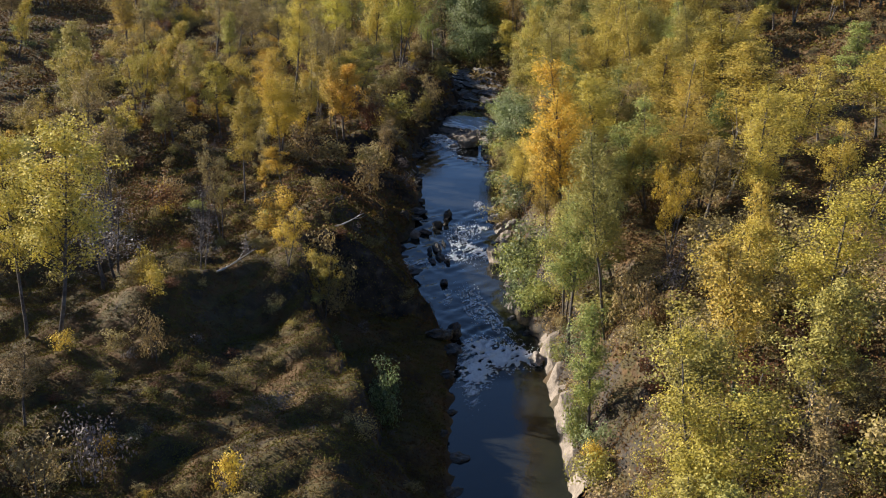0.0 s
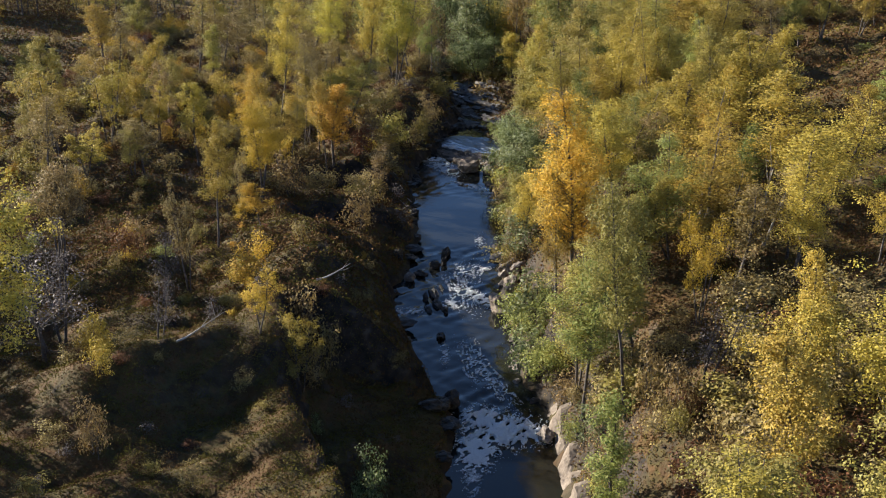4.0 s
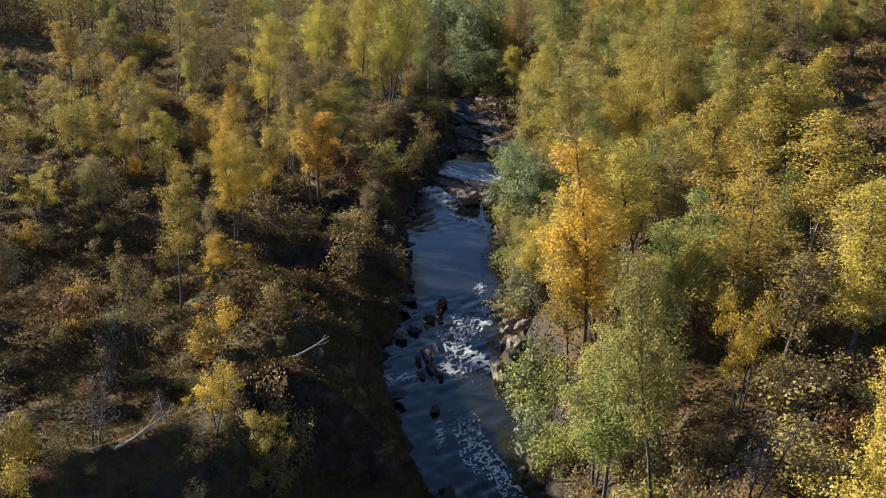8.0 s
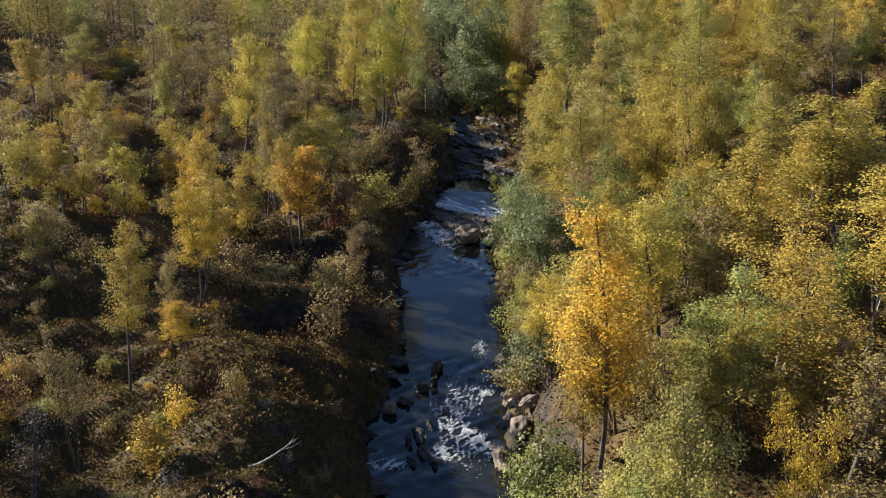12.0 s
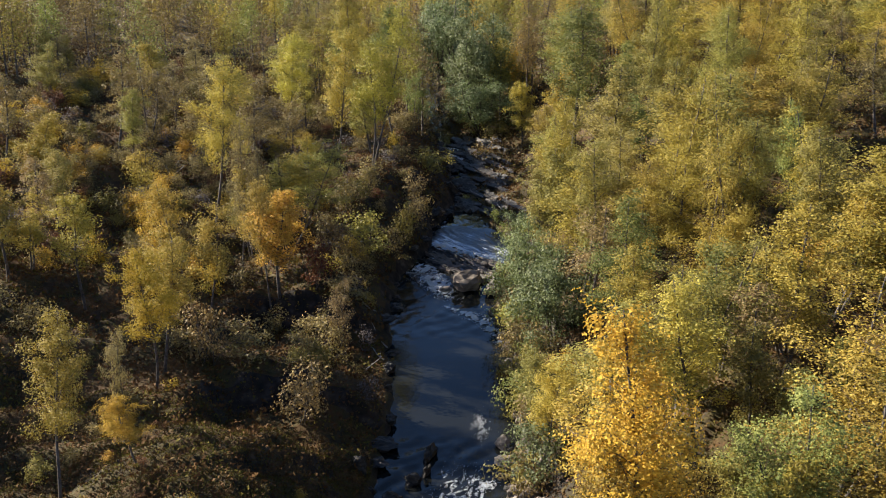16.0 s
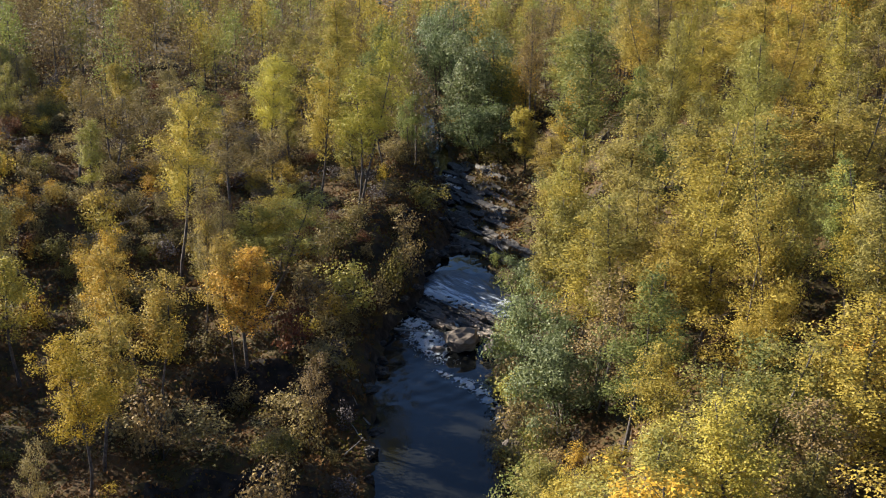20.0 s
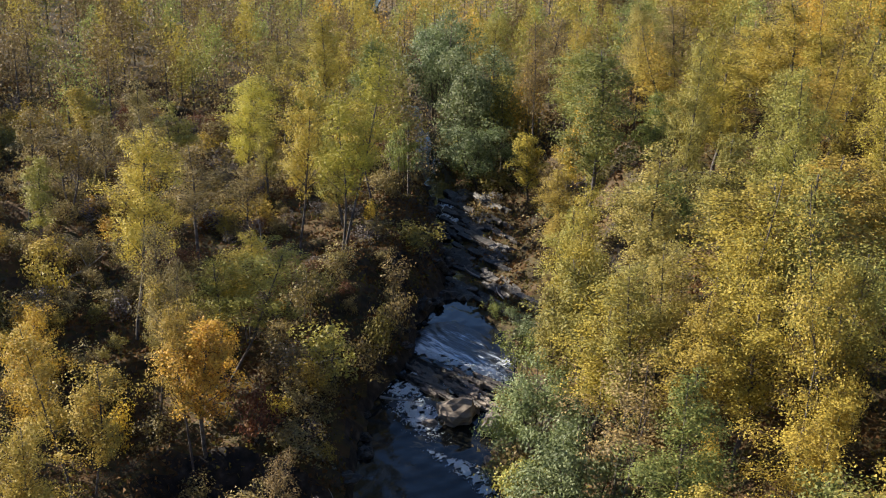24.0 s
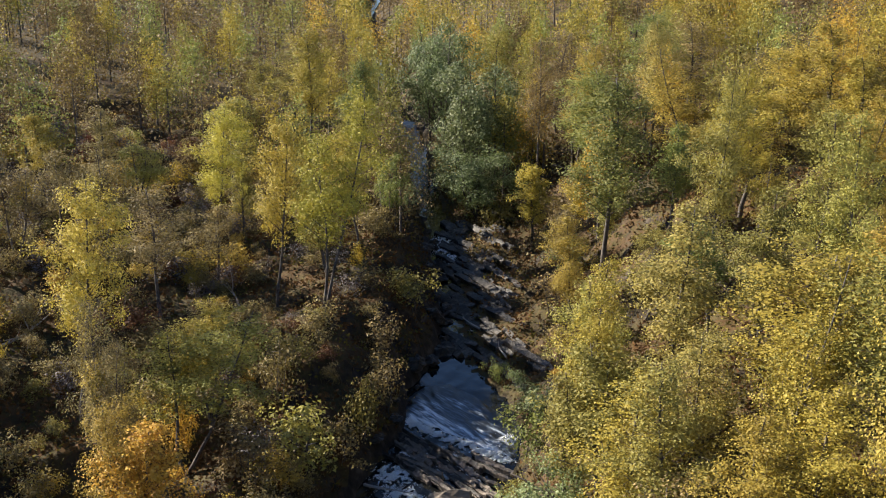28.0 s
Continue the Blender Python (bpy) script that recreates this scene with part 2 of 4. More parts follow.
LEAF = {
    "gold": foliage("gold_birch_leaves", ((0.265, 0.193, 0.040), (0.372, 0.277, 0.050), (0.462, 0.352, 0.058), (0.418, 0.338, 0.076)), patch=(0.272, 0.219, 0.046)),
    "bright": foliage("bright_gold_birch_leaves", ((0.37, 0.235, 0.032), (0.47, 0.305, 0.037), (0.55, 0.365, 0.043), (0.52, 0.36, 0.058)), patch=(0.41, 0.265, 0.036), shine=0.12),
    "olive": foliage("olive_yellow_birch_leaves", ((0.190, 0.165, 0.047), (0.284, 0.244, 0.057), (0.360, 0.302, 0.067), (0.296, 0.274, 0.086)), patch=(0.182, 0.183, 0.051)),
    "lemon": foliage("lemon_yellow_birch_leaves", ((0.32, 0.262, 0.048), (0.43, 0.355, 0.058), (0.52, 0.430, 0.066), (0.46, 0.40, 0.088)), patch=(0.32, 0.285, 0.05)),
    "green": foliage("late_green_birch_leaves", ((0.135, 0.160, 0.045), (0.190, 0.220, 0.058), (0.260, 0.275, 0.068), (0.310, 0.300, 0.08)), patch=(0.150, 0.190, 0.052)),
    "willow": foliage("grey_green_willow_leaves", ((0.0720, 0.0924, 0.0324), (0.1440, 0.1804, 0.0648), (0.2240, 0.2684, 0.1080), (0.3120, 0.3520, 0.1728)), through=0.35, patch=(0.1120, 0.1452, 0.0490), shine=0.4),
    "orange": foliage("orange_gold_birch_leaves", ((0.26, 0.15, 0.03), (0.47, 0.30, 0.042), (0.61, 0.42, 0.055), (0.52, 0.34, 0.06)), patch=(0.40, 0.245, 0.035)),
    "brown": foliage("withered_brown_leaves", ((0.130, 0.093, 0.045), (0.240, 0.176, 0.070), (0.345, 0.255, 0.088), (0.225, 0.175, 0.088)), through=0.25, patch=(0.195, 0.160, 0.062)),
    "red": foliage("rust_red_leaves", ((0.0846, 0.0333, 0.0210), (0.1495, 0.0632, 0.0291), (0.1845, 0.0966, 0.0388)), through=0.3, patch=(0.1137, 0.0558, 0.0291)),
    "grey": foliage("bare_grey_twigs", ((0.0886, 0.0735, 0.0734), (0.1483, 0.1260, 0.1224), (0.2002, 0.1680, 0.1550)), through=0.1, patch=(0.1339, 0.1120, 0.0816)),
    "heather": foliage("heather_and_twigs", ((0.070, 0.040, 0.019), (0.098, 0.057, 0.024), (0.118, 0.071, 0.028), (0.104, 0.068, 0.030)), through=0.12, patch=(0.100, 0.050, 0.022), shine=0.03),
    "moss": foliage("olive_green_crowberry", ((0.080, 0.071, 0.017), (0.112, 0.098, 0.023), (0.142, 0.120, 0.029)), through=0.15, patch=(0.112, 0.084, 0.022), shine=0.03),
    "straw": foliage("dry_grass_blades", ((0.125, 0.088, 0.036), (0.175, 0.125, 0.050), (0.225, 0.162, 0.068)), through=0.25, patch=(0.150, 0.110, 0.042), shine=0.03),
}

water_mat, n, l = material("stream_water")
p = node(n, "ShaderNodeBsdfPrincipled", Roughness=0.06, IOR=1.33)
p.inputs["Base Color"].default_value = (0.012, 0.013, 0.012, 1)
co, wv, wf, add = n.new("ShaderNodeTexCoord"), node(n, "ShaderNodeTexNoise", Scale=2.4, Detail=4.0, Distortion=0.8), node(n, "ShaderNodeTexNoise", Scale=7.0, Detail=2.0), n.new("ShaderNodeMath")
l.new(co.outputs["Object"], wv.inputs["Vector"]), l.new(co.outputs["Object"], wf.inputs["Vector"])
l.new(wv.outputs[0], add.inputs[0])
half = n.new("ShaderNodeMath")
half.operation, half.inputs[1].default_value = "MULTIPLY", 0.22
l.new(wf.outputs[0], half.inputs[0]), l.new(half.outputs[0], add.inputs[1])
bp = node(n, "ShaderNodeBump", Strength=0.07, Distance=0.08)
l.new(add.outputs[0], bp.inputs["Height"]), l.new(bp.outputs[0], p.inputs["Normal"])
out = n.new("ShaderNodeOutputMaterial")
l.new(p.outputs[0], out.inputs[0])

foam_mat, n, l = material("white_water")
p = node(n, "ShaderNodeBsdfPrincipled", Roughness=0.5)
geo = n.new("ShaderNodeNewGeometry")
fr = ramp(n, (0.0, (0.68, 0.72, 0.76)), (1.0, (0.90, 0.92, 0.93)))
l.new(geo.outputs["Random Per Island"], fr.inputs[0]), l.new(fr.outputs[0], p.inputs["Base Color"])
out = n.new("ShaderNodeOutputMaterial")
l.new(p.outputs[0], out.inputs[0])


silk_mat, n, l = material("falling_water")
p = node(n, "ShaderNodeBsdfPrincipled", Roughness=0.3)
co, mp, air = n.new("ShaderNodeTexCoord"), n.new("ShaderNodeMapping"), n.new("ShaderNodeAttribute")
air.attribute_name = "air"
turned = n.new("ShaderNodeMapping")
turned.inputs["Rotation"].default_value, mp.inputs["Scale"].default_value = (0, 0, radians(50)), (0.4, 2.4, 1.0)
l.new(co.outputs["Object"], turned.inputs[0]), l.new(turned.outputs[0], mp.inputs[0])
sa, sb = node(n, "ShaderNodeTexNoise", Scale=0.9, Detail=5.0, Distortion=0.9), node(n, "ShaderNodeTexNoise", Scale=4.0, Detail=4.0, Distortion=0.5)
l.new(mp.outputs[0], sa.inputs["Vector"]), l.new(mp.outputs[0], sb.inputs["Vector"])
mixed = n.new("ShaderNodeMix")
mixed.inputs[0].default_value = 0.35
l.new(sa.outputs[0], mixed.inputs[2]), l.new(sb.outputs[0], mixed.inputs[3])
much = n.new("ShaderNodeMath")
much.operation = "ADD"
streaks = n.new("ShaderNodeMapRange")
streaks.clamp = False
streaks.inputs[1].default_value, streaks.inputs[2].default_value, streaks.inputs[3].default_value, streaks.inputs[4].default_value = 0.4, 0.6, 0.25, 0.75
l.new(mixed.outputs[0], streaks.inputs[0])
l.new(streaks.outputs[0], much.inputs[0]), l.new(air.outputs["Fac"], much.inputs[1])
# the blue tint of the sheet paints in the shade over the falls
fr = ramp(n, (0.62, (0.012, 0.013, 0.014)), (0.80, (0.10, 0.12, 0.15)), (1.0, (0.34, 0.39, 0.45)), (1.0, (0.34, 0.39, 0.45)))
half = n.new("ShaderNodeMath")
half.operation, half.inputs[1].default_value = "MULTIPLY", 0.8
fr.color_ramp.elements[2].position, fr.color_ramp.elements[3].position, fr.color_ramp.elements[3].color = 0.90, 1.0, (0.72, 0.76, 0.80, 1)
l.new(much.outputs[0], half.inputs[0]), l.new(half.outputs[0], fr.inputs[0]), l.new(fr.outputs[0], p.inputs["Base Color"])
bp = node(n, "ShaderNodeBump", Strength=0.35, Distance=0.1)
l.new(mixed.outputs[0], bp.inputs["Height"]), l.new(bp.outputs[0], p.inputs["Normal"])
out = n.new("ShaderNodeOutputMaterial")
l.new(p.outputs[0], out.inputs[0])


# ---- mesh helpers ----
def mesh_of(name, verts, faces, mat, smooth=False):
    me = bpy.data.meshes.new(name)
    me.from_pydata(np.asarray(verts, float).tolist(), [], [list(map(int, f)) for f in faces])
    me.materials.append(mat)
    if smooth:
        me.polygons.foreach_set("use_smooth", [True] * len(me.polygons))
    me.update()
    return me


def part(name, me, parent, label=""):
    ob = new(name, me)
    ob.parent = parent
    return tagged(ob, label) if label else ob


def triangles(name, centres, sizes, mat, rng, upright=0.0, long=1.0, flat=1.0, facing=None):
    """Loose leaves: one small triangle for each centre, turned at random (upright 1: standing blades)."""
    c = np.asarray(centres, float)
    k = len(c)
    a = rng.normal(size=(k, 3))
    a[:, 2] = (a[:, 2] * (1 - upright) + upright * 1.5) * flat
    a /= np.linalg.norm(a, axis=1)[:, None] + 1e-9
    b = np.cross(a, rng.normal(size=(k, 3)))
    if facing is not None:
        n = facing + rng.normal(size=(k, 3)) * 0.75
        a = np.cross(n, a)
        a /= np.linalg.norm(a, axis=1)[:, None] + 1e-9
        b = np.cross(n, a)
    b[:, 2] *= flat
    b /= np.linalg.norm(b, axis=1)[:, None] + 1e-9
    s = np.asarray(sizes)[:, None]
    v = np.stack([c + a * s * 0.62 * long, c - a * s * 0.38 * long + b * s * 0.5, c - a * s * 0.38 * long - b * s * 0.5], 1).reshape(-1, 3)
    me = bpy.data.meshes.new(name)
    me.vertices.add(3 * k), me.loops.add(3 * k), me.polygons.add(k)
    me.vertices.foreach_set("co", v.ravel())
    me.loops.foreach_set("vertex_index", np.arange(3 * k))
    me.polygons.foreach_set("loop_start", np.arange(0, 3 * k, 3))
    me.materials.append(mat)
    me.update(calc_edges=True)
    return me


def tubes(paths, sides=6):
    """Round tapering limbs: each path is a list of (point, radius)."""
    verts, faces = [], []
    for path in paths:
        start = len(verts)
        for i, (q, rad) in enumerate(path):
            q = np.asarray(q, float)
            ahead = np.asarray(path[min(i + 1, len(path) - 1)][0], float) - np.asarray(path[max(i - 1, 0)][0], float)
            ahead /= np.linalg.norm(ahead) + 1e-9
            side = np.cross(ahead, (0.31, 0.87, 0.38))
            side /= np.linalg.norm(side) + 1e-9
            other = np.cross(ahead, side)
            for j in range(sides):
                w = 2 * math.pi * j / sides
                verts.append(q + rad * (math.cos(w) * side + math.sin(w) * other))
        for i in range(len(path) - 1):
            for j in range(sides):
                a, b = start + i * sides + j, start + i * sides + (j + 1) % sides
                faces.append((a, b, b + sides, a + sides))
        faces.append(tuple(start + (len(path) - 1) * sides + j for j in range(sides)))
    return verts, faces


# ---- the ground ----
def lines(lo, hi, step, far_lo, far_hi, grow=1.22):
    mid = list(np.arange(lo, hi + step / 2, step))
    up, down, s = [mid[-1]], [mid[0]], step
    while up[-1] < far_hi:
        s *= grow
        up.append(up[-1] + s)
    s = step
    while down[-1] > far_lo:
        s *= grow
        down.append(down[-1] - s)
    return np.array(down[:0:-1] + mid + up[1:])


gx, gy = lines(-34, 38, 0.4, -2600, 2600), lines(36, 165, 0.5, -900, 3600)
GX, GY = np.meshgrid(gx, gy)
GZ = ground_z(GX, GY)
nx, ny = len(gx), len(gy)
idx = np.arange(nx * ny).reshape(ny, nx)
quads = np.stack([idx[:-1, :-1], idx[:-1, 1:], idx[1:, 1:], idx[1:, :-1]], -1).reshape(-1, 4)
ground = new("ground", mesh_of("ground", np.stack([GX, GY, GZ], -1).reshape(-1, 3), quads, ground_mat, True))
tagged(ground, "autumn heath of brown and olive dwarf shrubs above a stream", "ground", kind="structure")

# ---- the stream ----
RAPIDS = ((58, 63, 1.0), (63, 70, 0.45), (73, 85, 0.75), (99, 103, 0.4), (105, 113, 0.9), (113, 118, 0.3), (118, 150, 0.2), (184, 190, 0.9))


def chop(y):
    c = 0.02 + 0 * y
    for a, b, s in RAPIDS:
        c = np.maximum(c, s * np.clip((y - a) / 1.5 + 1, 0, 1) * np.clip((b - y) / 1.5 + 1, 0, 1))
    return c


def water_top(x, y):
    return water_z(y) + chop(y) * (0.06 * wobble(x, y, 1.3, 6) + 0.05 * wobble(x * 1.2, y, 0.6, 9)) - 0.02


wy, wt = lines(38, 160, 0.25, -900, 3600), np.linspace(-0.06, 1.06, 44)
WT, WY = np.meshgrid(wt, wy)
WX = left_x(WY) - 0.9 + (right_x(WY) - left_x(WY) + 1.8) * WT
nx, ny = len(wt), len(wy)
idx = np.arange(nx * ny).reshape(ny, nx)
quads = np.stack([idx[:-1, :-1], idx[:-1, 1:], idx[1:, 1:], idx[1:, :-1]], -1).reshape(-1, 4)
water = new("water", mesh_of("water", np.stack([WX, WY, water_top(WX, WY)], -1).reshape(-1, 3), quads, water_mat, True))
tagged(water, "dark clear stream water reflecting the blue sky", "water", kind="structure")


# ---- trees ----
def limb(rng, start, direction, length, radius, bend=0.25, steps=5, droop=0.0):
    q, d, path = np.array(start, float), np.array(direction, float), []
    d /= np.linalg.norm(d)
    for i in range(steps + 1):
        path.append((q.copy(), radius * (1 - 0.82 * i / steps)))
        d = d + rng.normal(size=3) * bend * 0.35 + np.array((0, 0, 0.10 - droop * i / steps))
        d /= np.linalg.norm(d)
        q = q + d * length / steps
    return path


def along(path, f):
    i = min(int(f * (len(path) - 1)), len(path) - 2)
    g = f * (len(path) - 1) - i
    return path[i][0] * (1 - g) + path[i + 1][0] * g, path[i][1] * (1 - g) + path[i + 1][1] * g


def crown_tree(rng, height, spread, low, leaves, leaf, stems=1, limbs=20, trunk_r=0.11):
    """Trunk paths, limb paths and leaf places of a small northern birch: stems, rising limbs, hanging twig ends."""
    trunks, branches, places = [], [], []
    for s in range(stems):
        lean = rng.normal(size=2) * (0.05 if stems == 1 else 0.17)
        base = np.array((*(rng.normal(size=2) * (0.0 if stems == 1 else 0.16)), -0.35))
        h = height * (1 if s == 0 else rng.uniform(0.72, 0.95))
        trunks.append(limb(rng, base, (lean[0], lean[1], 1), h + 0.2, trunk_r * (1 if stems == 1 else 0.75), bend=0.13, steps=9))
    for i in range(limbs):
        trunk = trunks[i % stems]
        f = low + (0.97 - low) * ((i // stems + rng.uniform(0, 1)) / max(1, math.ceil(limbs / stems)))
        f = min(f, 0.97)
        q, rad = along(trunk, f)
        g = (f - low) / (1 - low)
        reach = spread * (0.35 + 1.05 * math.sin(math.pi * min(1, 0.16 + 0.84 * g) ** 0.8) * 0.85) * rng.uniform(0.45, 1.4) * (1 - 0.3 * g)
        w = i * 2.4 + rng.uniform(-0.5, 0.5)
        path = limb(rng, q, (math.cos(w), math.sin(w), rng.uniform(0.55, 1.5)), max(0.5, reach), max(0.012, rad * 0.45), steps=3, droop=0.35)
        branches.append(path)
        k = max(3, int(2 + reach * 2.0))
        for j in range(k):
            tip, r2 = along(path, rng.uniform(0.3, 1.0))
            places.append((tip + rng.normal(size=3) * (0.26, 0.26, 0.2), rng.uniform(0.16, 0.44) + 0.06 * reach))
            if j % 2 == 0:
                branches.append([(tip, max(0.006, r2 * 0.5)), (places[-1][0], 0.005)])
    for trunk in trunks:
        for f in (0.86, 0.93, 0.98):
            places.append((along(trunk, f)[0] + rng.normal(size=3) * 0.12, 0.24))
    weight = np.array([s for _, s in places]) ** 1.5 * rng.uniform(0.1, 1.9, len(places)) ** 1.3
    pick = rng.choice(len(places), size=leaves, p=weight / weight.sum())
    mid, wide = np.array([q for q, _ in places])[pick], np.array([s for _, s in places])[pick]
    way = rng.normal(size=(leaves, 3))
    way /= np.linalg.norm(way, axis=1)[:, None]
    pts = mid + way * (wide * (rng.random(leaves) ** 0.4 + 0.35 * (rng.random(leaves) < 0.16)))[:, None] * (1.0, 1.0, 0.95)
    pts[:, 2] = np.maximum(pts[:, 2], 0.15)
    sizes = leaf * rng.uniform(0.65, 1.35, leaves)
    out = pts - np.array((0, 0, height * (0.35 + 0.3 * low)))
    way = way * 0.75 + 0.8 * out / (np.linalg.norm(out, axis=1)[:, None] + 1e-6) + (0, 0, 0.25)
    return trunks, branches, pts, sizes, way


def make_tree(name, label, tone, seed, height, spread, low=0.3, leaves=5200, leaf=0.115, stems=1, limbs=20, bark=None, trunk_r=0.11, category="tree"):
    rng = np.random.default_rng(seed)
    tree = tagged(new(name), label, category)
    trunks, branches, pts, sizes, way = crown_tree(rng, height, spread, low, leaves, leaf, stems, limbs, trunk_r)
    stems_ = [part("trunk", mesh_of("trunk", *tubes([t], 6), bark or bark_birch, True), tree) for t in trunks]
    if category == "tree":
        main = sorted(branches, key=lambda b: -b[0][1])[:3]
        branches = [b for b in branches if not any(b is m for m in main)]
        for i, b in enumerate(main):
            part("limb", mesh_of("limb", *tubes([b], 5), bark or bark_birch, True), stems_[i % len(stems_)])
    part("twigwork", mesh_of("twigwork", *tubes(branches, 3), bark if bark else bark_dark, True), tree)["kind"] = "stuff"
    part("crown", triangles("crown", pts, sizes, LEAF[tone], rng, facing=way), tree)
    return tree


WORDS = {"gold": "birch with golden yellow autumn leaves on the bank", "olive": "birch with yellowing olive leaves on the slope", "green": "birch still in green leaf among yellow ones",
         "bright": "birch in full bright golden autumn leaf", "lemon": "birch with lemon-yellow and pale green leaves", "orange": "birch with orange autumn leaves in the wood", "brown": "half-bare birch with withered brown leaves", "grey": "grey-twigged birch almost bare of leaves",
         "willow": "grey-green leafy willow at the water's edge", "red": "small rust-red rowan in the undergrowth"}
MODELS = {}
seed = 100
for tone in ("gold", "olive", "green", "orange", "brown"):
    for shape, (h, w, low, stems, limbs, lv) in enumerate(((8.0, 1.75, 0.30, 1, 34, 6200), (7.6, 2.0, 0.32, 2, 36, 6400), (8.4, 1.4, 0.27, 1, 32, 5200), (8.0, 1.75, 0.34, 3, 36, 5000))):
        seed += 1
        thin = {"brown": 0.55}.get(tone, 1.0)
        MODELS[tone, shape] = make_tree("birch_tree", WORDS[tone], tone, seed, h, w, low, int(lv * thin * 1.5), 0.088, stems, limbs)
    for shape, (h, w, low, stems, limbs, lv) in ((4, (8.0, 1.7, 0.38, 1, 28, 4600)), (5, (7.8, 1.9, 0.36, 3, 30, 4800)), (6, (8.2, 1.4, 0.34, 2, 28, 4000))):
        seed += 1
        MODELS[tone, shape] = make_tree("birch_tree", WORDS[tone].replace("birch", "thin-crowned birch"), tone, seed, h, w, low, int(lv * {"brown": 0.75}.get(tone, 1.0) * 1.5), 0.085, stems, limbs)
for tone in ("gold", "olive", "green", "bright", "lemon", "orange", "brown"):
    for shape, (w, low, stems, limbs) in ((7, (1.9, 0.37, 1, 44)), (8, (1.95, 0.22, 2, 50)), (9, (1.75, 0.42, 2, 42)), (10, (1.75, 0.26, 1, 46))):
        seed += 1
        MODELS[tone, shape] = make_tree("birch_tree", WORDS[tone].replace("birch", "tall birch"), tone, seed, 11.0, w, low, 7500 if tone == "brown" else 14000, 0.074, stems, limbs, trunk_r=0.10)
for shape, (h, w, stems, lv) in enumerate(((6.0, 2.0, 4, 6000), (5.4, 2.3, 5, 6500))):
    MODELS["willow", shape] = make_tree("willow_tree", WORDS["willow"], "willow", 150 + shape, h, w, 0.12, int(lv * 1.9), 0.085, stems, 34, bark_dark, 0.09)
for shape in range(2):
    MODELS["grey", shape] = make_tree("birch_tree", WORDS["grey"], "grey", 160 + shape, 6.5, 1.5, 0.2, 1100, 0.085, 2, 34, bark_dark)
for tone in ("gold", "orange", "olive", "brown", "willow", "grey", "red", "green"):
    for shape in range(2):
        word = {"gold": "low golden-leaved birch bush on the heath", "orange": "low orange-leaved bush on the heath", "olive": "low olive-green bush on the slope", "brown": "low brown withered bush on the slope",
                "willow": "low grey-green willow bush near the bank", "grey": "low bare grey-twigged bush on the heath", "red": "low rust-red bush in the undergrowth", "green": "low green bush on the slope"}[tone]
        MODELS["bush", tone, shape] = make_tree("bush", word, tone, 170 + len(MODELS), 1.9, 0.95, 0.12, {"grey": 420, "brown": 1000}.get(tone, 1300), 0.09, 4, 14, bark_birch if tone in ("grey", "brown") else bark_dark, 0.035, "bush")
BASE_H = {0: 8.0, 1: 7.6, 2: 8.4, 3: 8.0, 4: 8.0, 5: 7.8, 6: 8.2, 7: 11.0, 8: 11.0, 9: 11.0, 10: 11.0}
used, TREES = set(), []


def plant(key, x, y, size, turn, wide=1.0, lean=0.0):
    """Sets a plant on the ground: the first of its model is the model itself, the next ones are copies."""
    src = MODELS[key]
    m = pose(x, y, float(ground_z(x, y)), lean * math.cos(turn), lean * math.sin(turn), math.degrees(turn))
    if key in used:
        ob = copy_thing(src, m)
    else:
        used.add(key)
        ob = src
        ob.matrix_basis = m
    ob.scale = (size * wide, size * wide, size)
    return ob


def birch(x, y, height, tone, wide=1.0, shape=None):
    k = len(TREES)
    shape = ((k * 7 + k // 3) % 4 if x > 0 or y > 96 else 4 + (k * 5 + k // 2) % 3) if shape is None else shape
    if (tone, 7) in MODELS and (height > 7.2 or (tone, 0) not in MODELS):
        shape, wide = (8, 10, 8, 10, 7)[(k * 5 + k // 4) % 5] if x > 0 else (7, 9)[(k + k // 3) % 2], wide * 1.27
    wide *= 1.13
    TREES.append((x, y, 1.5 * wide * height / 8))
    if tone == "grey":
        return plant(("grey", k % 2), x, y, height / 6.5, k * 2.4, wide)
    if tone == "willow":
        return plant(("willow", k % 2), x, y, height / (6.0, 5.4)[k % 2], k * 2.4, wide)
    return plant((tone, shape), x, y, height / BASE_H[shape], k * 2.4, wide, lean=(k * 37 % 7 - 3) * 0.9)


def bush(x, y, height, tone, wide=1.0):
    k = len(TREES)
    TREES.append((x, y, 0.6 * height))
    return plant(("bush", tone, k % 2), x, y, height / 1.9, k * 2.4, wide)


# the trees and bushes that stand out one by one
birch(-3.7, 130.0, 7.5, "lemon", 0.92)
birch(-1.7, 134.0, 6.1, "green", 0.81)
birch(-18.8, 60.0, 4.9, "grey", 0.98)
birch(-20.9, 66.0, 6.1, "brown", 0.89)
birch(-14.3, 62.0, 4.1, "grey", 0.86)
birch(-16.6, 40.0, 3.3, "brown", 1.27)
birch(-20.9, 67.0, 5.3, "brown", 1.02)
birch(-4.4, 93.0, 5.5, "brown", 0.76)
birch(-8.1, 55.5, 3.4, "orange", 1.09)
birch(-6.4, 56.0, 3.9, "gold", 0.96)
birch(-11.5, 89.3, 8.7, "gold", 0.86)
birch(-8.8, 97.0, 6.8, "orange", 1.12)
birch(-14.5, 107.0, 11.3, "lemon", 0.76)
birch(-8.7, 107.7, 6.9, "lemon", 0.98)
birch(-11.6, 100.2, 9.5, "brown", 0.55)
birch(-13.3, 117.0, 7.6, "brown", 1.26)
birch(-5.0, 119.0, 13.1, "lemon", 0.81)
birch(-7.7, 121.0, 11.6, "lemon", 0.70)
